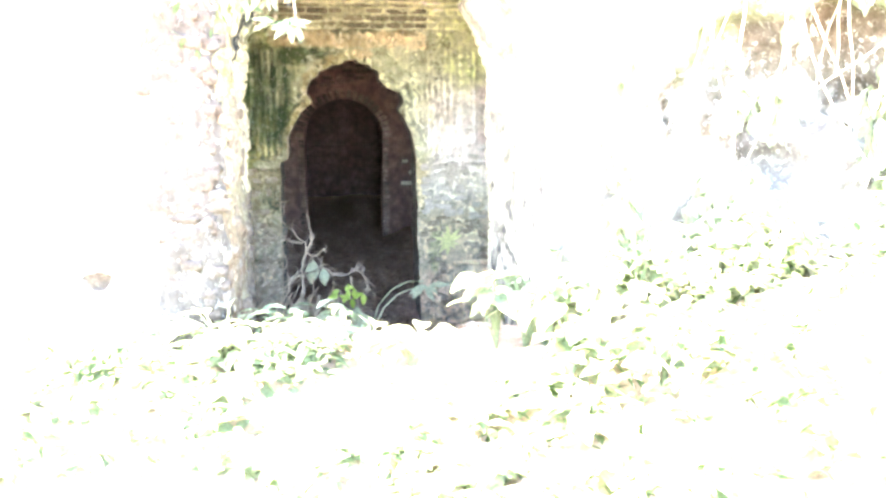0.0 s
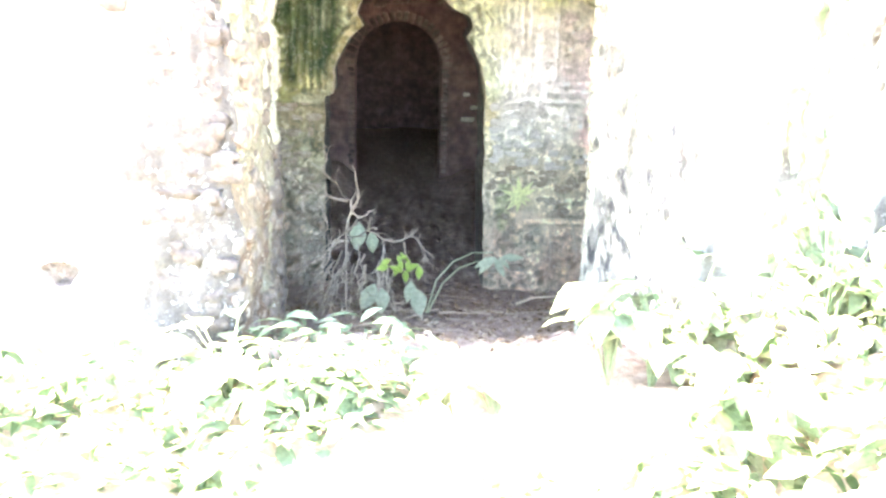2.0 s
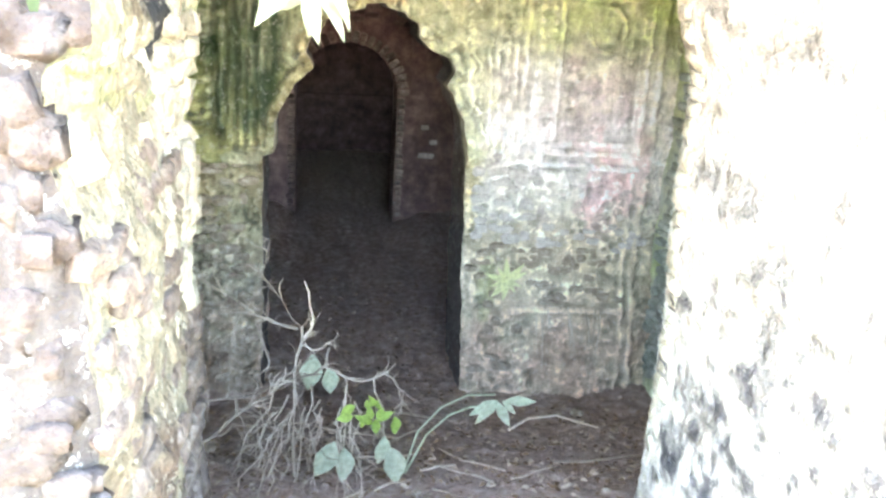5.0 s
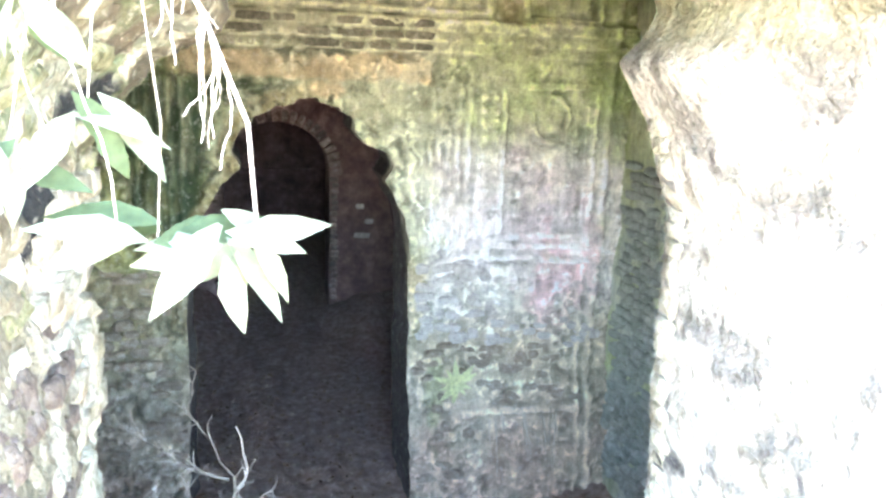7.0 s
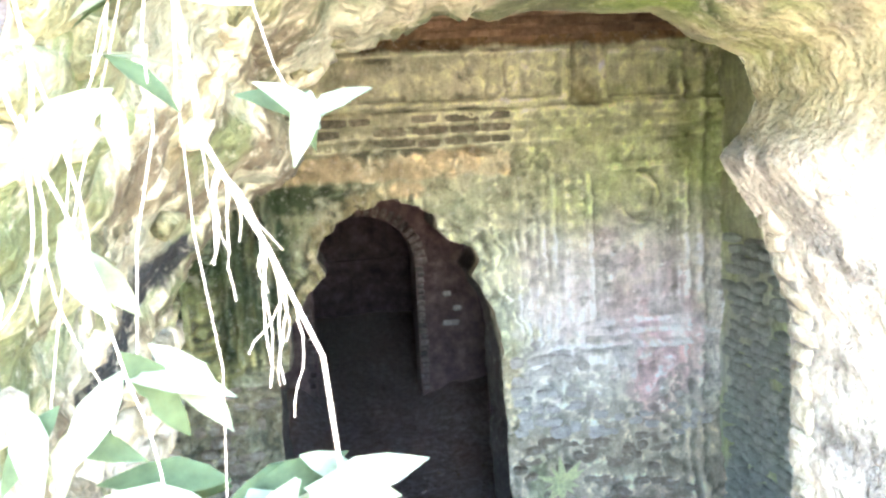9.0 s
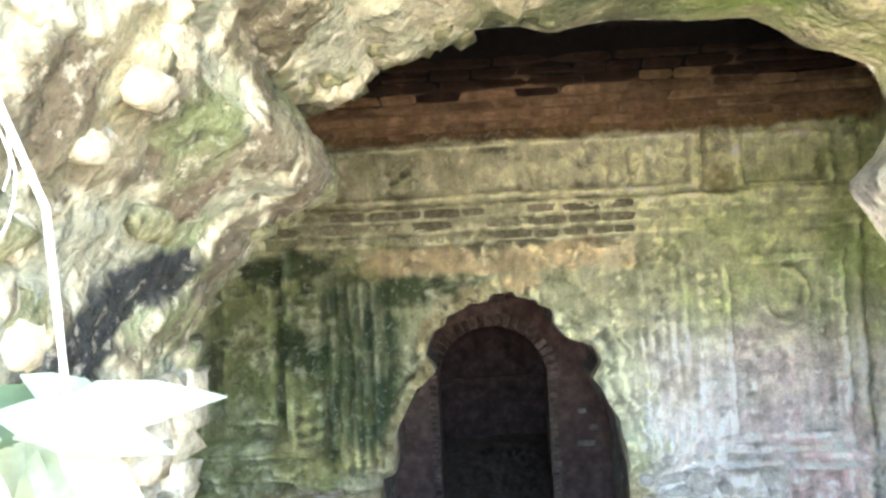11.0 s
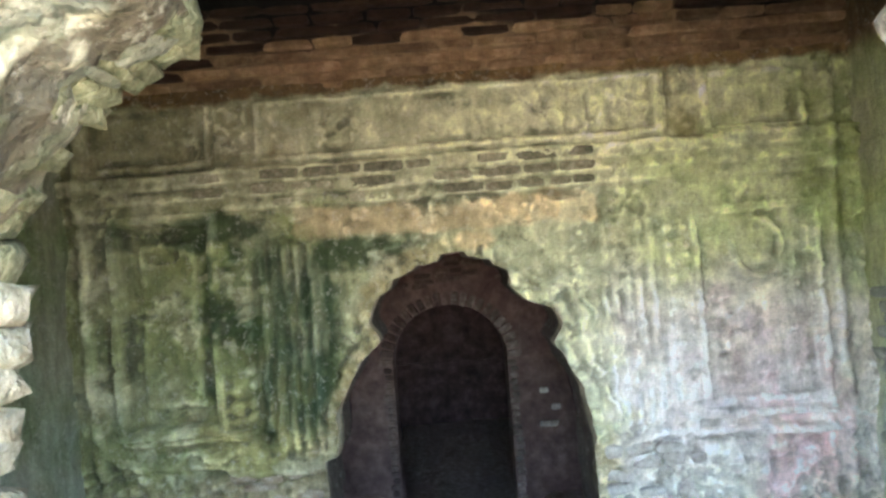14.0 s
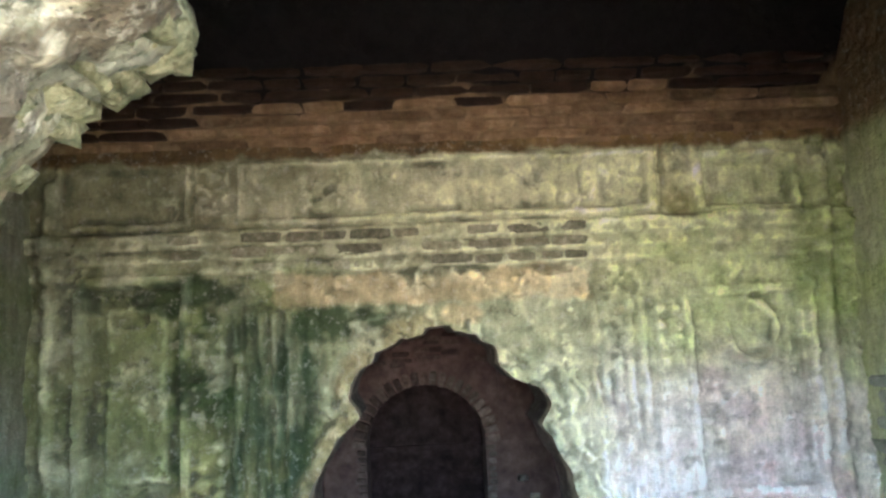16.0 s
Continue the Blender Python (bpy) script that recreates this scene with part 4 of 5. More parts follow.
# rubble showing all over the west side of the passage
for k in range(230):
    i, j = rng.randint(6, 96), rng.randint(40, 215)
    if RZ[i, j] < -0.1 or (4.3 < RY[i, j] < 4.5 and 1.45 < RZ[i, j] < 1.75):
        continue
    d = loop[i, min(j + 2, loop.shape[1] - 1)] - loop[i, j - 2]
    d = d / np.linalg.norm(d)
    if RZ[i, j] > 1.3 and rng.random() < (0.75 if RY[i, j] > 4.3 else 0.15):
        continue
    lay(STONES, "stone", facade, (MOSSY_STONE if rng.random() < 0.5 else LIME_STONE) if RZ[i, j] > 1.3 else TAN_STONE, (RX[i, j] - d[1] * 0.016, RY[i, j], RZ[i, j] + d[0] * 0.016), (0.045, rng.uniform(0.08, 0.17), rng.uniform(0.04, 0.07)), (rng.uniform(-0.15, 0.15), math.atan2(d[0], d[1]), rng.uniform(-0.12, 0.12)))
# broken edge of the front, west of the opening
for k in range(120):
    z = rng.uniform(-0.05, 1.9)
    x = -0.50 - abs(rng.gauss(0, 0.11))
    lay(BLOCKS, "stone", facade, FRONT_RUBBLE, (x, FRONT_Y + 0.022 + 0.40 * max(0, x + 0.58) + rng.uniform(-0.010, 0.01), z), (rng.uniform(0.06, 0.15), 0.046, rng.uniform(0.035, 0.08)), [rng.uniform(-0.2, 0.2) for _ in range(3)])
# east jamb's inner corner
z = -0.3
while z < 1.66:
    high = rng.uniform(0.04, 0.09)
    xj = float(np.interp(-(z + high / 2), -inner_edge[-N_SIDE - 20:, 1], inner_edge[-N_SIDE - 20:, 0]))
    lay(STONES, "stone", facade, LIME_STONE, (xj + 0.022 + rng.uniform(-0.006, 0.01), INNER_Y - 0.05, z + high / 2), (0.06, rng.uniform(0.08, 0.13), high), [rng.uniform(-0.15, 0.15) for _ in range(3)])
    z += high


# ---- plants ----
def leaf_geometry(length, width, fold=0.25, droop=0.3):
    """A pointed leaf along +y from its stalk, folded along the midrib and drooping: 14 corners, 12 quads and tips."""
    s = [0.0, 0.18, 0.42, 0.68, 0.88, 1.0]
    w = [0.04, 0.62, 1.0, 0.72, 0.28, 0.0]
    verts, faces = [], []
    for a, b in zip(s, w):
        y = length * (a - droop * 0.18 * a * a)
        z = -droop * length * a * a
        half = width * 0.5 * b
        verts += [(-half, y, z + fold * half), (0, y, z), (half, y, z + fold * half)]
    for k in range(5):
        i = 3 * k
        faces += [(i, i + 1, i + 4, i + 3), (i + 1, i + 2, i + 5, i + 4)]
    return np.array(verts), faces


def leaves(rng, spots, shape):
    """One mesh's worth of leaves at (place, turn, size)."""
    base, faces = shape
    V, F = [], []
    for place, euler, size in spots:
        m = np.array(euler if isinstance(euler, Matrix) else Euler(euler).to_matrix())
        off = len(V) * len(base)
        V.append((base * size) @ m.T + np.array(place))
        F += [tuple(i + off for i in f) for f in faces]
    return (np.vstack(V) if V else np.zeros((0, 3))), F


def pointing(way, facing, roll=0.0):
    """The turn of a leaf that points along way with its upper side towards facing."""
    y = Vector(way).normalized()
    x = y.cross(Vector(facing)).normalized()
    return Matrix((x, y, x.cross(y))).transposed() @ Matrix.Rotation(roll, 3, "Y")


def tube(bm, points, r0, r1, sides=5):
    """A tapered stem through the points."""
    rings = []
    for k, p in enumerate(points):
        p = Vector(p)
        way = (Vector(points[min(k + 1, len(points) - 1)]) - Vector(points[max(k - 1, 0)])).normalized()
        q = way.to_track_quat("Z", "Y")
        r = r0 + (r1 - r0) * k / max(1, len(points) - 1)
        rings.append([bm.verts.new(p + q @ Vector((r * math.cos(2 * math.pi * j / sides), r * math.sin(2 * math.pi * j / sides), 0))) for j in range(sides)])
    for a, b in zip(rings[:-1], rings[1:]):
        for j in range(sides):
            bm.faces.new((a[j], a[(j + 1) % sides], b[(j + 1) % sides], b[j]))
    bm.faces.new(rings[-1])
    bm.faces.new(rings[0][::-1])


def wander(rng, start, way, length, n=6, bend=0.35, sag=0.0):
    pts, p, d = [tuple(start)], Vector(start), Vector(way).normalized()
    for k in range(n):
        d = (d + Vector([rng.uniform(-bend, bend) for _ in range(3)]) + Vector((0, 0, -sag))).normalized()
        p = p + d * length / n
        pts.append(tuple(p))
    return pts


BROAD = leaf_geometry(1.0, 0.55, 0.3, 0.35)
THIN = leaf_geometry(1.0, 0.17, 0.2, 0.3)
NARROW = leaf_geometry(1.0, 0.30, 0.3, 0.4)
LONG = leaf_geometry(1.0, 0.33, 0.25, 0.25)

# low green growth before the wall, as one sheet of countless leaves
rng = random.Random(11)


def ground_growth(name, mat, count, xr, yr, rise, size, shape, label, keep_clear):
    spots = []
    while len(spots) < count:
        x, y = rng.uniform(*xr), rng.uniform(*yr)
        if keep_clear(x, y) or value_noise(x * 2.2 + 7, y * 2.2, 151) < 0.3:
            continue
        g = float(ground_height(x, y))
        for k in range(rng.randint(2, 5)):
            h = rng.uniform(0.02, 1.0) * rise(x, y)
            spots.append(((x + rng.uniform(-.06, .06), y + rng.uniform(-.06, .06), g + h), (rng.uniform(-0.5, 0.7), rng.uniform(-0.5, 0.5), rng.uniform(0, 6.28)), rng.uniform(*size)))
    V, F = leaves(rng, spots, shape)
    return tagged(mesh_object(name, V.tolist(), F, mat), label, "undergrowth", kind="stuff")


def trodden(x, y):
    return y > 3.62 or (abs(x - 0.02) < 0.30 and 2.6 < y < 3.1) or (-0.05 < x < 0.95 and y > 3.12)


def low_west(x, y):
    return 0.12 + 0.10 * smooth(-x, 0.3, 1)


def high_east(x, y):
    return 0.10 + 0.34 * smooth(x, 0.6, 1.4) * smooth(y, 1.2, 2.4)


ground_growth("undergrowth", GREEN, 4600, (-3.2, 0.35), (0.7, 3.6), low_west, (0.05, 0.12), BROAD, "dense low mint-green leafy growth on the bank", trodden)
ground_growth("undergrowth", SUNNY_LEAF, 3400, (0.2, 4.2), (0.7, 3.6), high_east, (0.06, 0.15), BROAD, "dense pale sunlit broad-leaved growth on the bank", trodden)
ground_growth("undergrowth", GREEN, 1800, (0.3, 4.2), (0.7, 3.6), high_east, (0.06, 0.13), BROAD, "green broad-leaved weeds among paler growth on the bank", trodden)
ground_growth("undergrowth", SHADE_LEAF, 2800, (-3.0, 4.0), (0.6, 3.55), lambda x, y: 0.9 * (low_west(x, y) if x < 0.3 else high_east(x, y)), (0.06, 0.15), NARROW, "green narrow-leaved weeds growing thickly on the bank", trodden)
# weeds on the sill of the opening
ground_growth("undergrowth", GREEN, 420, (-0.42, 0.12), (3.28, 3.66), lambda x, y: 0.21, (0.07, 0.13), NARROW, "small mint-green weeds growing on the sill of the opening", lambda x, y: False)
ground_growth("undergrowth", GREEN, 120, (-0.44, 0.0), (3.6, 3.95), lambda x, y: 0.07, (0.04, 0.08), THIN, "low thin weeds rooted along the opening's jamb", lambda x, y: False)

# creepers over the wall east of the opening
spots = []
while len(spots) < 8000:
    x, z = rng.uniform(1.15, 4.6), 2.9 - 2.5 * rng.random() ** 0.6
    if x > 5 or fbm(x, z, 3.7, 4, 161) < -0.1 + 0.3 * smooth(z, 0.6, 2.0) + 0.3 * smooth(-x, -1.5, -1.2):
        continue
    spots.append(((x, FRONT_Y - 0.05 - rng.uniform(0, 0.12), z), (rng.uniform(-1.9, -0.9), rng.uniform(-0.5, 0.5), rng.uniform(-0.9, 0.9)), rng.uniform(0.05, 0.13)))
V, F = leaves(rng, spots, BROAD)
tagged(mesh_object("creeper", V.tolist(), F, SUNNY_LEAF), "pale green creeper leaves climbing over the lime wall", "creeper", kind="stuff")
bm = bmesh.new()
for k in range(60):
    x = rng.uniform(1.15, 3.6)
    tube(bm, wander(rng, (x, FRONT_Y - 0.05, 2.9), (rng.uniform(-.2, .2), 0, -1), rng.uniform(0.8, 2.2), 10, 0.16), 0.008, 0.003, 4)
ob = mesh_object("creeper_roots", [], [], ROOT)
bm.to_mesh(ob.data)
bm.free()
tagged(ob, "pale dry creeper roots hanging down the wall", "roots", kind="stuff")


def broadleaf(name, base, count, spread, high, size, mat, label, seed, lean=(0, 0)):
    """A low plant: several stems, each with its own leaves."""
    r = random.Random(seed)
    root = tagged(new(name), label, "plant")
    root.location = base
    for k in range(count):
        a = r.uniform(0, 6.28)
        tip = (math.cos(a) * spread * r.uniform(0.3, 1) + lean[0], math.sin(a) * spread * r.uniform(0.3, 1) + lean[1], high * r.uniform(0.6, 1.1))
        bm = bmesh.new()
        mid = (tip[0] * 0.4, tip[1] * 0.4, tip[2] * 0.65)
        tube(bm, [(0, 0, -0.02), mid, tip], 0.005, 0.0025, 4)
        part("stem", bm, mat, root)
        V, F = leaves(r, [(tip, (r.uniform(-0.3, 0.3), r.uniform(-0.4, 0.4), math.atan2(tip[1], tip[0]) - math.pi / 2 + r.uniform(-0.6, 0.6)), r.uniform(*size))], BROAD)
        mesh_object("leaf", V.tolist(), F, mat, root)
        low = tuple(m + (t - m) * 0.35 for m, t in zip(mid, tip))
        V, F = leaves(r, [(low, (r.uniform(-0.4, 0.2), r.uniform(-0.4, 0.4), r.uniform(0, 6.28)), r.uniform(*size) * 0.8)], BROAD)
        mesh_object("leaf", V.tolist(), F, mat, root)
    return root


for k, (x, y, s, n) in enumerate(((0.20, 3.36, 0.17, 9), (0.38, 3.36, 0.19, 9), (0.80, 3.55, 0.36, 14), (0.93, 3.50, 0.34, 13), (1.02, 3.48, 0.44, 11), (-0.46, 3.42, 0.24, 11), (-0.34, 3.36, 0.16, 8), (1.22, 3.42, 0.42, 10), (1.42, 3.36, 0.5, 10), (1.62, 3.4, 0.45, 10), (1.05, 3.0, 0.34, 12), (1.3, 2.7, 0.32, 12), (0.95, 2.6, 0.2, 9))):
    broadleaf("broadleaf_plant", (x, y, float(ground_height(x, y))), n, 0.15, s, (0.12, 0.19), GREEN if x > 0.5 else SUNNY_LEAF, "broad pale-leaved plant growing before the opening", 200 + k)

# the dead bush in the porch, with a few living shoots
BUSH = (-0.02, 5.83, float(ground_height(-0.02, 5.83)))
bush = tagged(new("dead_bush"), "tangled grey dead bush with a few green leaves on the litter", "bush")
bush.location = BUSH
rng = random.Random(31)


def bough(a, b, n, jitter):
    """A crooked line between two places."""
    a, b = Vector(a), Vector(b)
    return [tuple(a.lerp(b, k / n) + (Vector([rng.uniform(-jitter, jitter) for _ in range(3)]) if 0 < k < n else Vector())) for k in range(n + 1)]


def limb_with_twigs(pts, thick, twigs, reach, spread):
    bm = bmesh.new()
    tube(bm, pts, thick, thick * 0.45, 5)
    limb = part("branch", bm, BARK, bush, "grey dead branch")
    for j in range(twigs):
        k = rng.randint(1, len(pts) - 1)
        way = (Vector(pts[k]) - Vector(pts[k - 1])).normalized() * 0.7 + Vector((rng.uniform(-1, 1) * spread, rng.uniform(-1, 1) * spread, rng.uniform(-0.7, 1) * spread))
        bm = bmesh.new()
        tube(bm, wander(rng, pts[k], way, rng.uniform(0.4, 1) * reach, 5, 0.42), thick * 0.5, thick * 0.25, 4)
        part("twig", bm, BARK, limb)


def crooked(jitter, *knees):
    """A line of boughs, knee after knee, given as x, y and height above the foot."""
    pts = [knees[0]]
    for a, b in zip(knees[:-1], knees[1:]):
        pts += bough(a, b, 3, jitter)[1:]
    return pts


limb_with_twigs(crooked(0.012, (-0.72, 0.0, 0.12), (-0.46, 0.0, 0.35), (-0.25, 0.02, 0.50), (-0.07, 0.02, 0.58)), 0.010, 18, 0.14, 0.8)
limb_with_twigs(crooked(0.012, (-0.20, 0.02, 0.02), (-0.20, 0.02, 0.55), (-0.17, 0.04, 0.76), (-0.32, 0.37, 0.82), (-0.37, 0.45, 0.87), (-0.34, 0.60, 0.98)), 0.0075, 18, 0.12, 0.8)
limb_with_twigs(crooked(0.01, (-0.16, 0.02, 0.72), (-0.12, 0.0, 0.82), (-0.16, 0.0, 0.99)), 0.006, 6, 0.08, 0.8)
limb_with_twigs(crooked(0.012, (-0.19, 0.02, 0.76), (-0.38, 0.15, 0.77), (-0.60, 0.35, 0.83)), 0.0075, 22, 0.18, 0.9)
limb_with_twigs(crooked(0.01, (-0.17, 0.02, 0.68), (-0.10, 0.0, 0.67), (-0.03, -0.02, 0.72)), 0.006, 7, 0.08, 0.9)
limb_with_twigs(crooked(0.012, (-0.08, 0.02, 0.58), (0.09, 0.0, 0.51), (0.20, -0.02, 0.56), (0.29, -0.02, 0.46), (0.25, -0.02, 0.32)), 0.006, 18, 0.11, 0.9)
limb_with_twigs(crooked(0.012, (-0.78, 0.05, 0.48), (-0.58, 0.03, 0.41), (-0.36, 0.02, 0.44), (-0.16, 0.0, 0.60)), 0.0075, 22, 0.16, 0.9)
limb_with_twigs(crooked(0.015, (-0.44, 0.04, 0.82), (-0.48, 0.0, 0.58), (-0.42, 0.0, 0.30)), 0.0048, 16, 0.16, 0.9)
limb_with_twigs(crooked(0.015, (-0.37, 0.03, 0.79), (-0.31, 0.0, 0.62), (-0.36, 0.0, 0.50), (-0.28, -0.02, 0.25)), 0.0048, 16, 0.16, 0.9)
for k in range(26):
    x = rng.uniform(-0.6, 0.3)
    limb_with_twigs(bough((x * 0.6, rng.uniform(-.12, .12), rng.uniform(0.3, 0.5)), (x, rng.uniform(-.25, .2), rng.uniform(-0.01, 0.02)), 6, 0.025), 0.0042, 8, 0.18, 0.8)
for k in range(15):
    a = k * 0.9 + rng.uniform(-.5, .5)
    V, F = leaves(rng, [((0.12 + rng.uniform(-.06, .07), -0.05 + rng.uniform(-.03, .03), 0.38 + rng.uniform(-.05, .06)), pointing((math.cos(a), -0.3, math.sin(a) + 0.3), (0.1, -1, 0.8), rng.uniform(-.5, .5)), rng.uniform(0.045, 0.085))], BROAD)
    mesh_object("leaf", V.tolist(), F, LIME_GREEN, bush, "bright lime-green leaf")
for place, way, size, mat in (((0.24, -0.12, 0.40), (0.2, -0.3, -1), 0.10, LIME_GREEN), ((-0.02, -0.12, 0.28), (-0.5, -0.4, -1), 0.20, GREY_LEAF), ((0.02, -0.14, 0.26), (0.1, -0.5, -1), 0.17, GREY_LEAF), ((0.22, -0.14, 0.26), (0.35, -0.4, -1), 0.20, GREY_LEAF), ((0.20, -0.12, 0.30), (-0.1, -0.3, -1), 0.15, GREY_LEAF),
                               ((-0.12, 0.06, 0.62), (-0.1, -0.2, -1), 0.20, GREY_LEAF), ((-0.05, 0.05, 0.56), (0.15, -0.2, -1), 0.15, GREY_LEAF)):
    V, F = leaves(rng, [(place, pointing(way, (0.1, -1, 0.5), rng.uniform(-.3, .3)), size)], BROAD)
    mesh_object("leaf", V.tolist(), F, mat, bush, "drooping pale green leaf")
for pts in ([(0.30, -0.05, 0.06), (0.36, -0.05, 0.28), (0.46, -0.05, 0.40), (0.58, -0.05, 0.46), (0.71, -0.05, 0.46)], [(0.31, -0.05, 0.06), (0.40, -0.05, 0.26), (0.50, -0.05, 0.36), (0.60, -0.05, 0.40), (0.70, -0.05, 0.40)]):
    bm = bmesh.new()
    tube(bm, pts, 0.006, 0.004, 5)
    part("shoot", bm, GREY_LEAF, bush, "arching pale green shoot")
for k in range(6):
    V, F = leaves(rng, [((0.72 + rng.uniform(-.03, .04), -0.05, 0.43), pointing((math.cos(k * 1.1), -0.3, -0.9 + 0.2 * k), (0.1, -1, 0.7), 0.2), rng.uniform(0.10, 0.16))], LONG)
    mesh_object("leaf", V.tolist(), F, GREY_LEAF, bush, "pale drooping leaf")

# spray of leaves and dry roots hanging from the top of the opening
spray = tagged(new("hanging_plant"), "leafy plant with dry roots hanging from the broken arch", "plant")
spray.location = (-0.202, 3.70, 2.135)
rng = random.Random(41)
main = [(0, 0, 0.04), (0.0, 0, -0.11), (0.01, 0.01, -0.22), (0.048, 0.015, -0.30), (0.083, 0.02, -0.39), (0.09, 0.02, -0.485)]
bm = bmesh.new()
tube(bm, main, 0.0028, 0.0018, 6)
stem = part("stem", bm, ROOT, spray, "pale hanging stem")
for k in range(14):
    s = rng.uniform(0.35, 1)
    p = [np.interp(s * 5, range(6), [q[i] for q in main]) for i in range(3)]
    bm = bmesh.new()
    tube(bm, wander(rng, p, (rng.uniform(-0.35, 0.3), rng.uniform(-0.2, 0.2), -1), rng.uniform(0.03, 0.12), 7, 0.3, 0.1), 0.0010, 0.0005, 4)
    part("rootlet", bm, ROOT, stem)
for k, a in enumerate((205, 226, 246, 264, 284, 303, 322, 340, 358, 190, 236, 312)):
    a = radians(a + rng.uniform(-8, 8))
    way = (math.cos(a), rng.uniform(-0.55, 0.3), math.sin(a) + 0.2)
    V, F = leaves(rng, [((0.065 + rng.uniform(-.02, .02), 0.02 + rng.uniform(-.02, .02), -0.475 - rng.uniform(-0.01, 0.04)), pointing(way, (rng.uniform(-.4, .4), -1, 0.7), rng.uniform(-0.5, 0.5)), rng.uniform(0.07, 0.118))], LONG)
    mesh_object("leaf", V.tolist(), F, SUNNY_LEAF, spray, "pale sunlit leaf")
for place, n, size in (((0.08, 0.02, -0.20), 5, 0.07), ((-0.0, 0.02, -0.50), 6, 0.10), ((-0.05, 0, -0.37), 5, 0.09), ((-0.09, 0, -0.28), 5, 0.08), ((-0.02, 0.0, -0.10), 5, 0.07), ((-0.12, 0.01, -0.42), 4, 0.09), ((-0.06, 0.0, -0.17), 4, 0.08)):
    for k in range(n):
        V, F = leaves(rng, [(tuple(v + rng.uniform(-.015, .015) for v in place), pointing((rng.uniform(-1, 1), rng.uniform(-0.6, 0.3), rng.uniform(-1, 0.35)), (rng.uniform(-.5, .5), -1, 0.8), rng.uniform(-0.6, 0.6)), size * rng.uniform(0.7, 1.2))], LONG)
        mesh_object("leaf", V.tolist(), F, SUNNY_LEAF if rng.random() < 0.6 else SHADE_LEAF, spray, "pale sunlit leaf")
    bm = bmesh.new()
    tube(bm, [tuple(w + (v - w) * f + (rng.uniform(-.012, .012) if 0 < f < 1 else 0) for v, w in zip(place, (0.0, 0.0, 0.02))) for f in (0, 0.2, 0.4, 0.6, 0.8, 1)], 0.0009, 0.0006, 4)
    part("twig", bm, ROOT, spray)

curtain = tagged(new("hanging_plant"), "curtain of thin roots and leaves over the arch's edge", "plant")
curtain.location = (-0.42, 3.64, 2.0)
for k in range(30):
    bm = bmesh.new()
    tube(bm, wander(rng, (rng.uniform(-0.35, 0.14), rng.uniform(-0.04, 0.04), rng.uniform(-0.05, 0.12)), (rng.uniform(-0.1, 0.1), 0, -1), rng.uniform(0.12, 0.45), 10, 0.2), 0.0015, 0.0007, 4)
    part("root", bm, ROOT, curtain)
for k in range(44):
    V, F = leaves(rng, [((rng.uniform(-0.42, 0.12), rng.uniform(-0.06, 0.03), rng.uniform(-0.5, 0.12)), (rng.uniform(-1.3, -0.2), rng.uniform(-0.4, 0.4), rng.uniform(0, 6.28)), rng.uniform(0.05, 0.09))], LONG)
    mesh_object("leaf", V.tolist(), F, rng.choice((SUNNY_LEAF, SHADE_LEAF, SHADE_LEAF)), curtain)

# small fern rooted in the pier
fern = tagged(new("wall_fern"), "small green fern rooted in the door pier", "fern")
fern.location = (1.095, place_on_back(1.095, -0.11) - 0.09, -0.11)
for k in range(10):
    a = k * 0.63 + rng.uniform(-0.12, 0.12)
    V, F = leaves(rng, [((0, 0, 0), (rng.uniform(-0.1, 0.15), 0, 0), rng.uniform(0.11, 0.17))], NARROW)
    blade = mesh_object("frond", V.tolist(), F, FERN_GREEN, fern)
    blade.matrix_basis = Matrix.Rotation(radians(90), 4, "X") @ Matrix.Rotation(a, 4, "Z") @ Matrix.Rotation(radians(25), 4, "X")

# ---- litter, sticks and rubble on the floor ----
rng = random.Random(51)
spots = []
while len(spots) < 5200:
    x, y = rng.uniform(-1.5, 2.0), rng.uniform(3.9, 9.5)
    if y > 6.5 and rng.random() < 0.5:
        continue
    spots.append(((x, y, float(ground_height(x, y)) + 0.018 * float(fbm(x, y, 9, 4, 21)) + 0.03 * float(fbm(x, y, 2.5, 3, 22)) + 0.012), (rng.uniform(-0.4, 0.4), rng.uniform(-0.4, 0.4), rng.uniform(0, 6.28)), rng.uniform(0.015, 0.05)))
V, F = leaves(rng, spots, BROAD)
tagged(mesh_object("leaf_litter", V.tolist(), F, LITTER), "dry brown and pale leaf litter on the floor", "litter", kind="stuff")
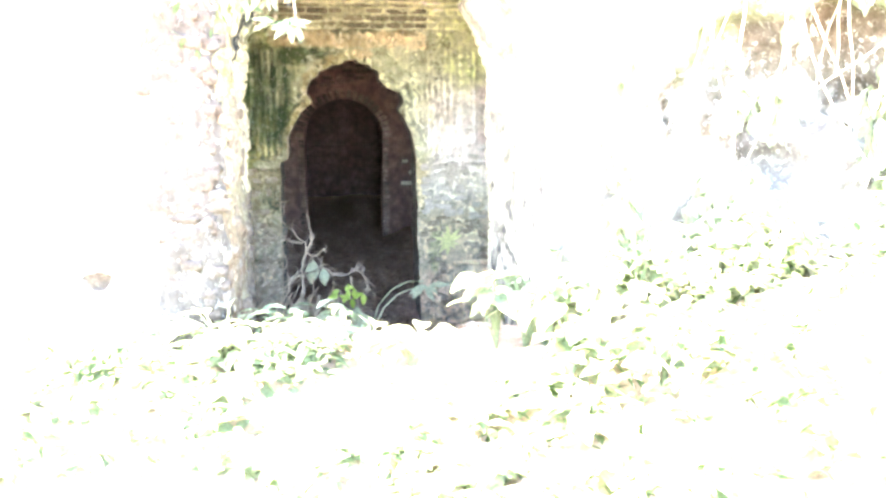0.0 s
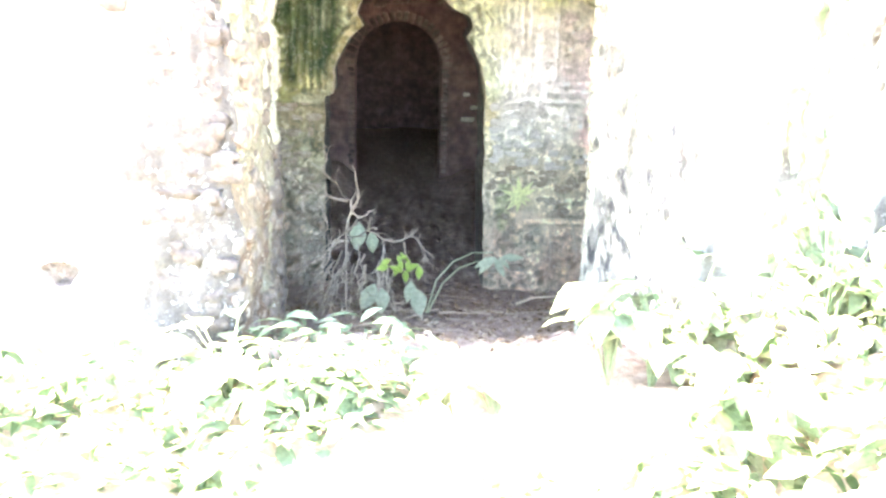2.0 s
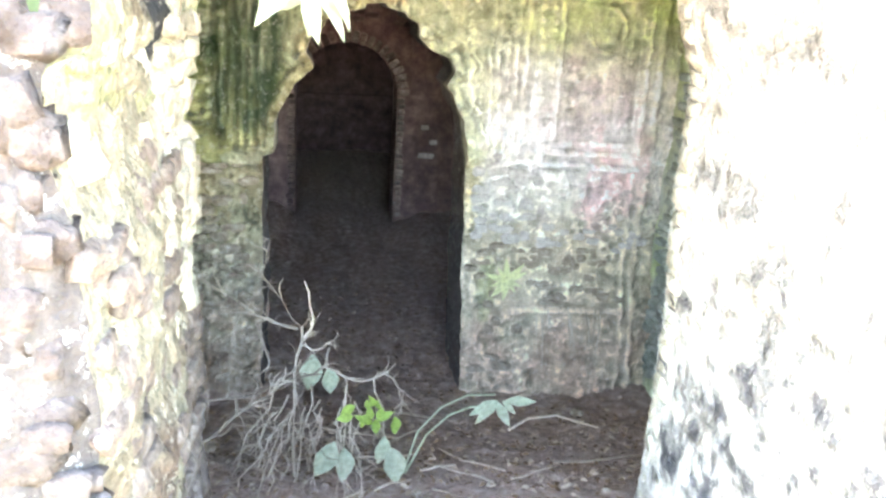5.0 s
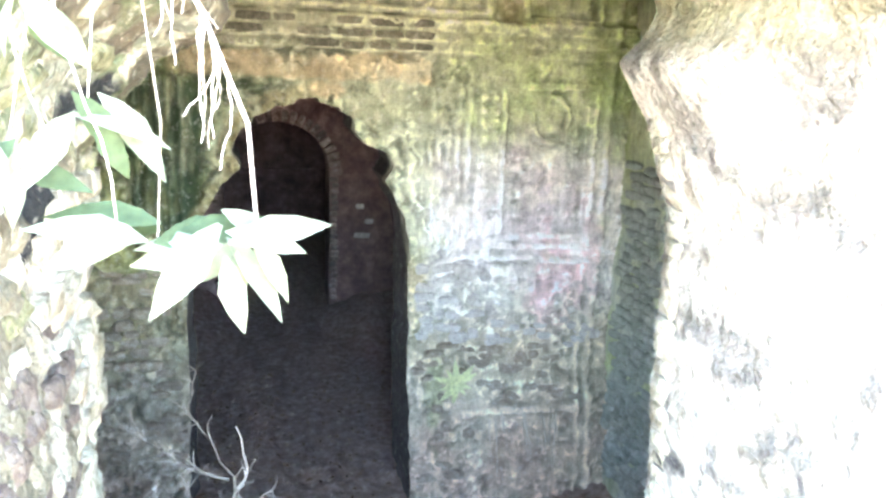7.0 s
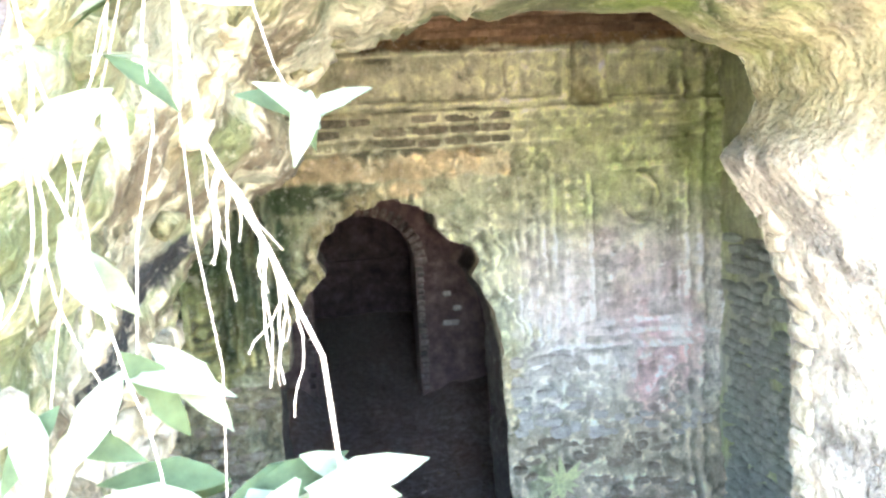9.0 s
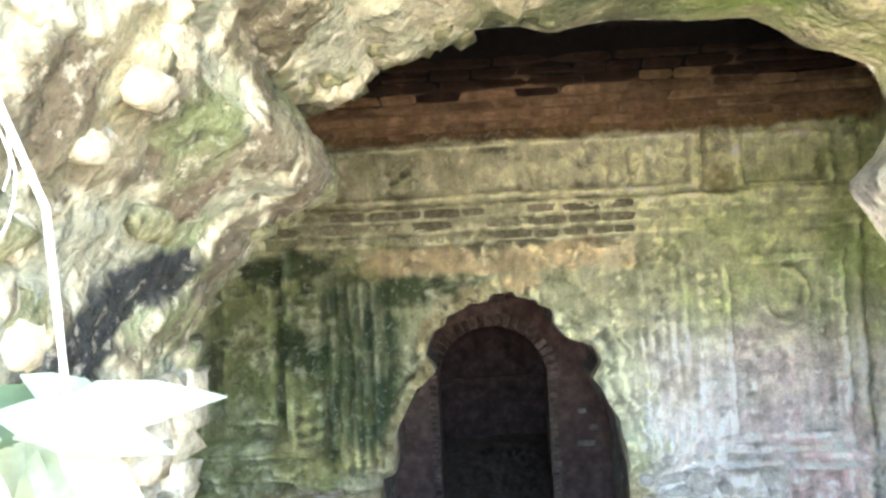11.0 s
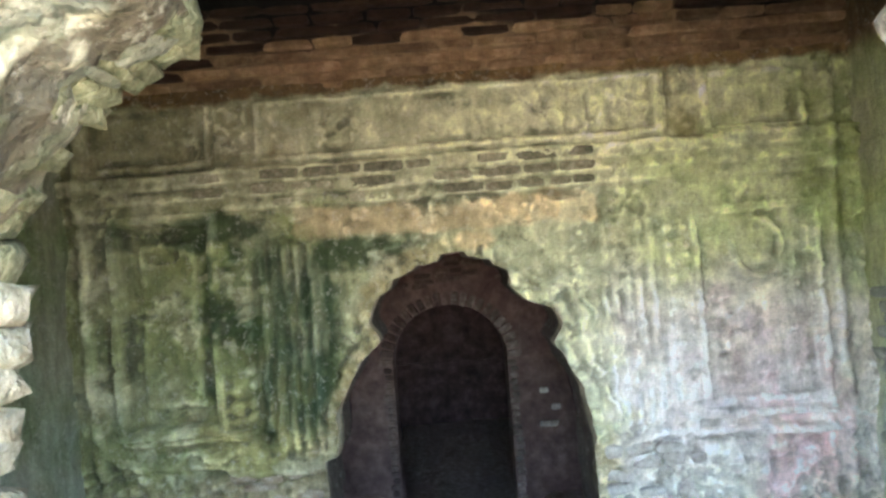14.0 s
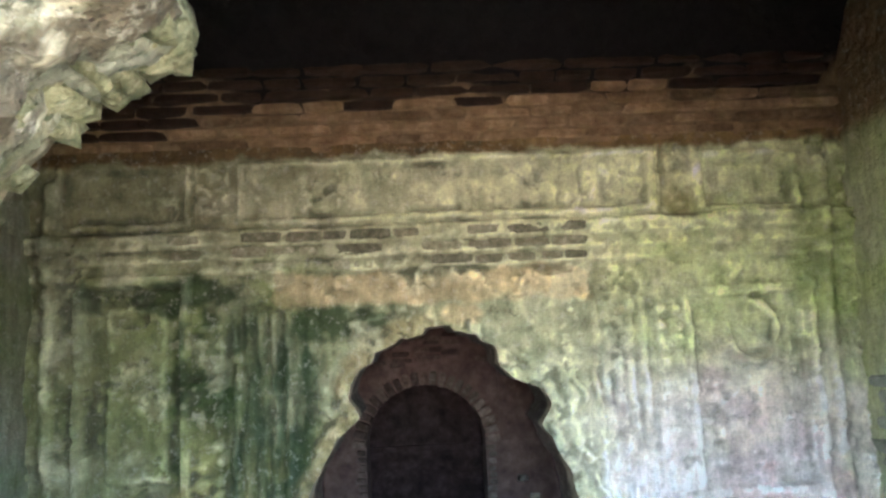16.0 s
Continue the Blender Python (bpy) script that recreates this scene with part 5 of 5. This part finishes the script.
for k in range(16):
    x, y = rng.uniform(-0.4, 1.4), rng.uniform(4.6, 6.9)
    g = float(ground_height(x, y))
    stick = mesh_object("stick", [], [], BARK)
    bm = bmesh.new()
    d = rng.uniform(0, 6.28)
    pts = [(x + s * math.cos(d) + rng.uniform(-.02, .02), y + s * math.sin(d), float(ground_height(x + s * math.cos(d), y + s * math.sin(d))) + 0.03 + rng.uniform(0, 0.015)) for s in np.linspace(0, rng.uniform(0.2, 0.55), 5)]
    tube(bm, pts, 0.006, 0.003, 5)
    bm.to_mesh(stick.data)
    bm.free()
    tagged(stick, "thin dry fallen stick lying on the litter", "stick", "fallen sticks")
for k in range(16):
    x, y = rng.uniform(-0.9, 1.8), rng.uniform(4.6, 7.2)
    s = rng.uniform(0.025, 0.06)
    ob = lay(STONES, "rubble_stone", None, GREY_BRICK, (x, y, float(ground_height(x, y)) + 0.25 * s), (s * 1.3, s, s * 0.7), (0, 0, rng.uniform(0, 6)))
    tagged(ob, "lime-covered stone fallen onto the floor", "stone", "fallen stones")

# dry roots trailing down the foot of the carved wall, and one long fallen twig
trail = tagged(new("dry_roots"), "thin dry roots trailing down the foot of the wall", "roots")
trail.location = (1.4, place_on_back(1.4, -0.35) - 0.01, -0.35)
for k in range(16):
    bm = bmesh.new()
    x = rng.uniform(-0.22, 0.4)
    tube(bm, wander(rng, (x, rng.uniform(-0.02, 0.0), rng.uniform(-0.05, 0.06)), (0, -0.28, -1), rng.uniform(0.12, 0.36), 6, 0.10), 0.005, 0.002, 4)
    part("root", bm, ROOT, trail)
twig = mesh_object("stick", [], [], ROOT)
bm = bmesh.new()
tube(bm, [(0.98, 6.55, float(ground_height(0.98, 6.55)) + 0.02), (1.12, 6.66, float(ground_height(1.12, 6.66)) + 0.06), (1.3, 6.68, float(ground_height(1.3, 6.68)) + 0.07), (1.5, 6.5, float(ground_height(1.5, 6.5)) + 0.03)], 0.009, 0.005, 5)
bm.to_mesh(twig.data)
bm.free()
tagged(twig, "long pale bent twig lying on the floor", "stick", "fallen sticks")
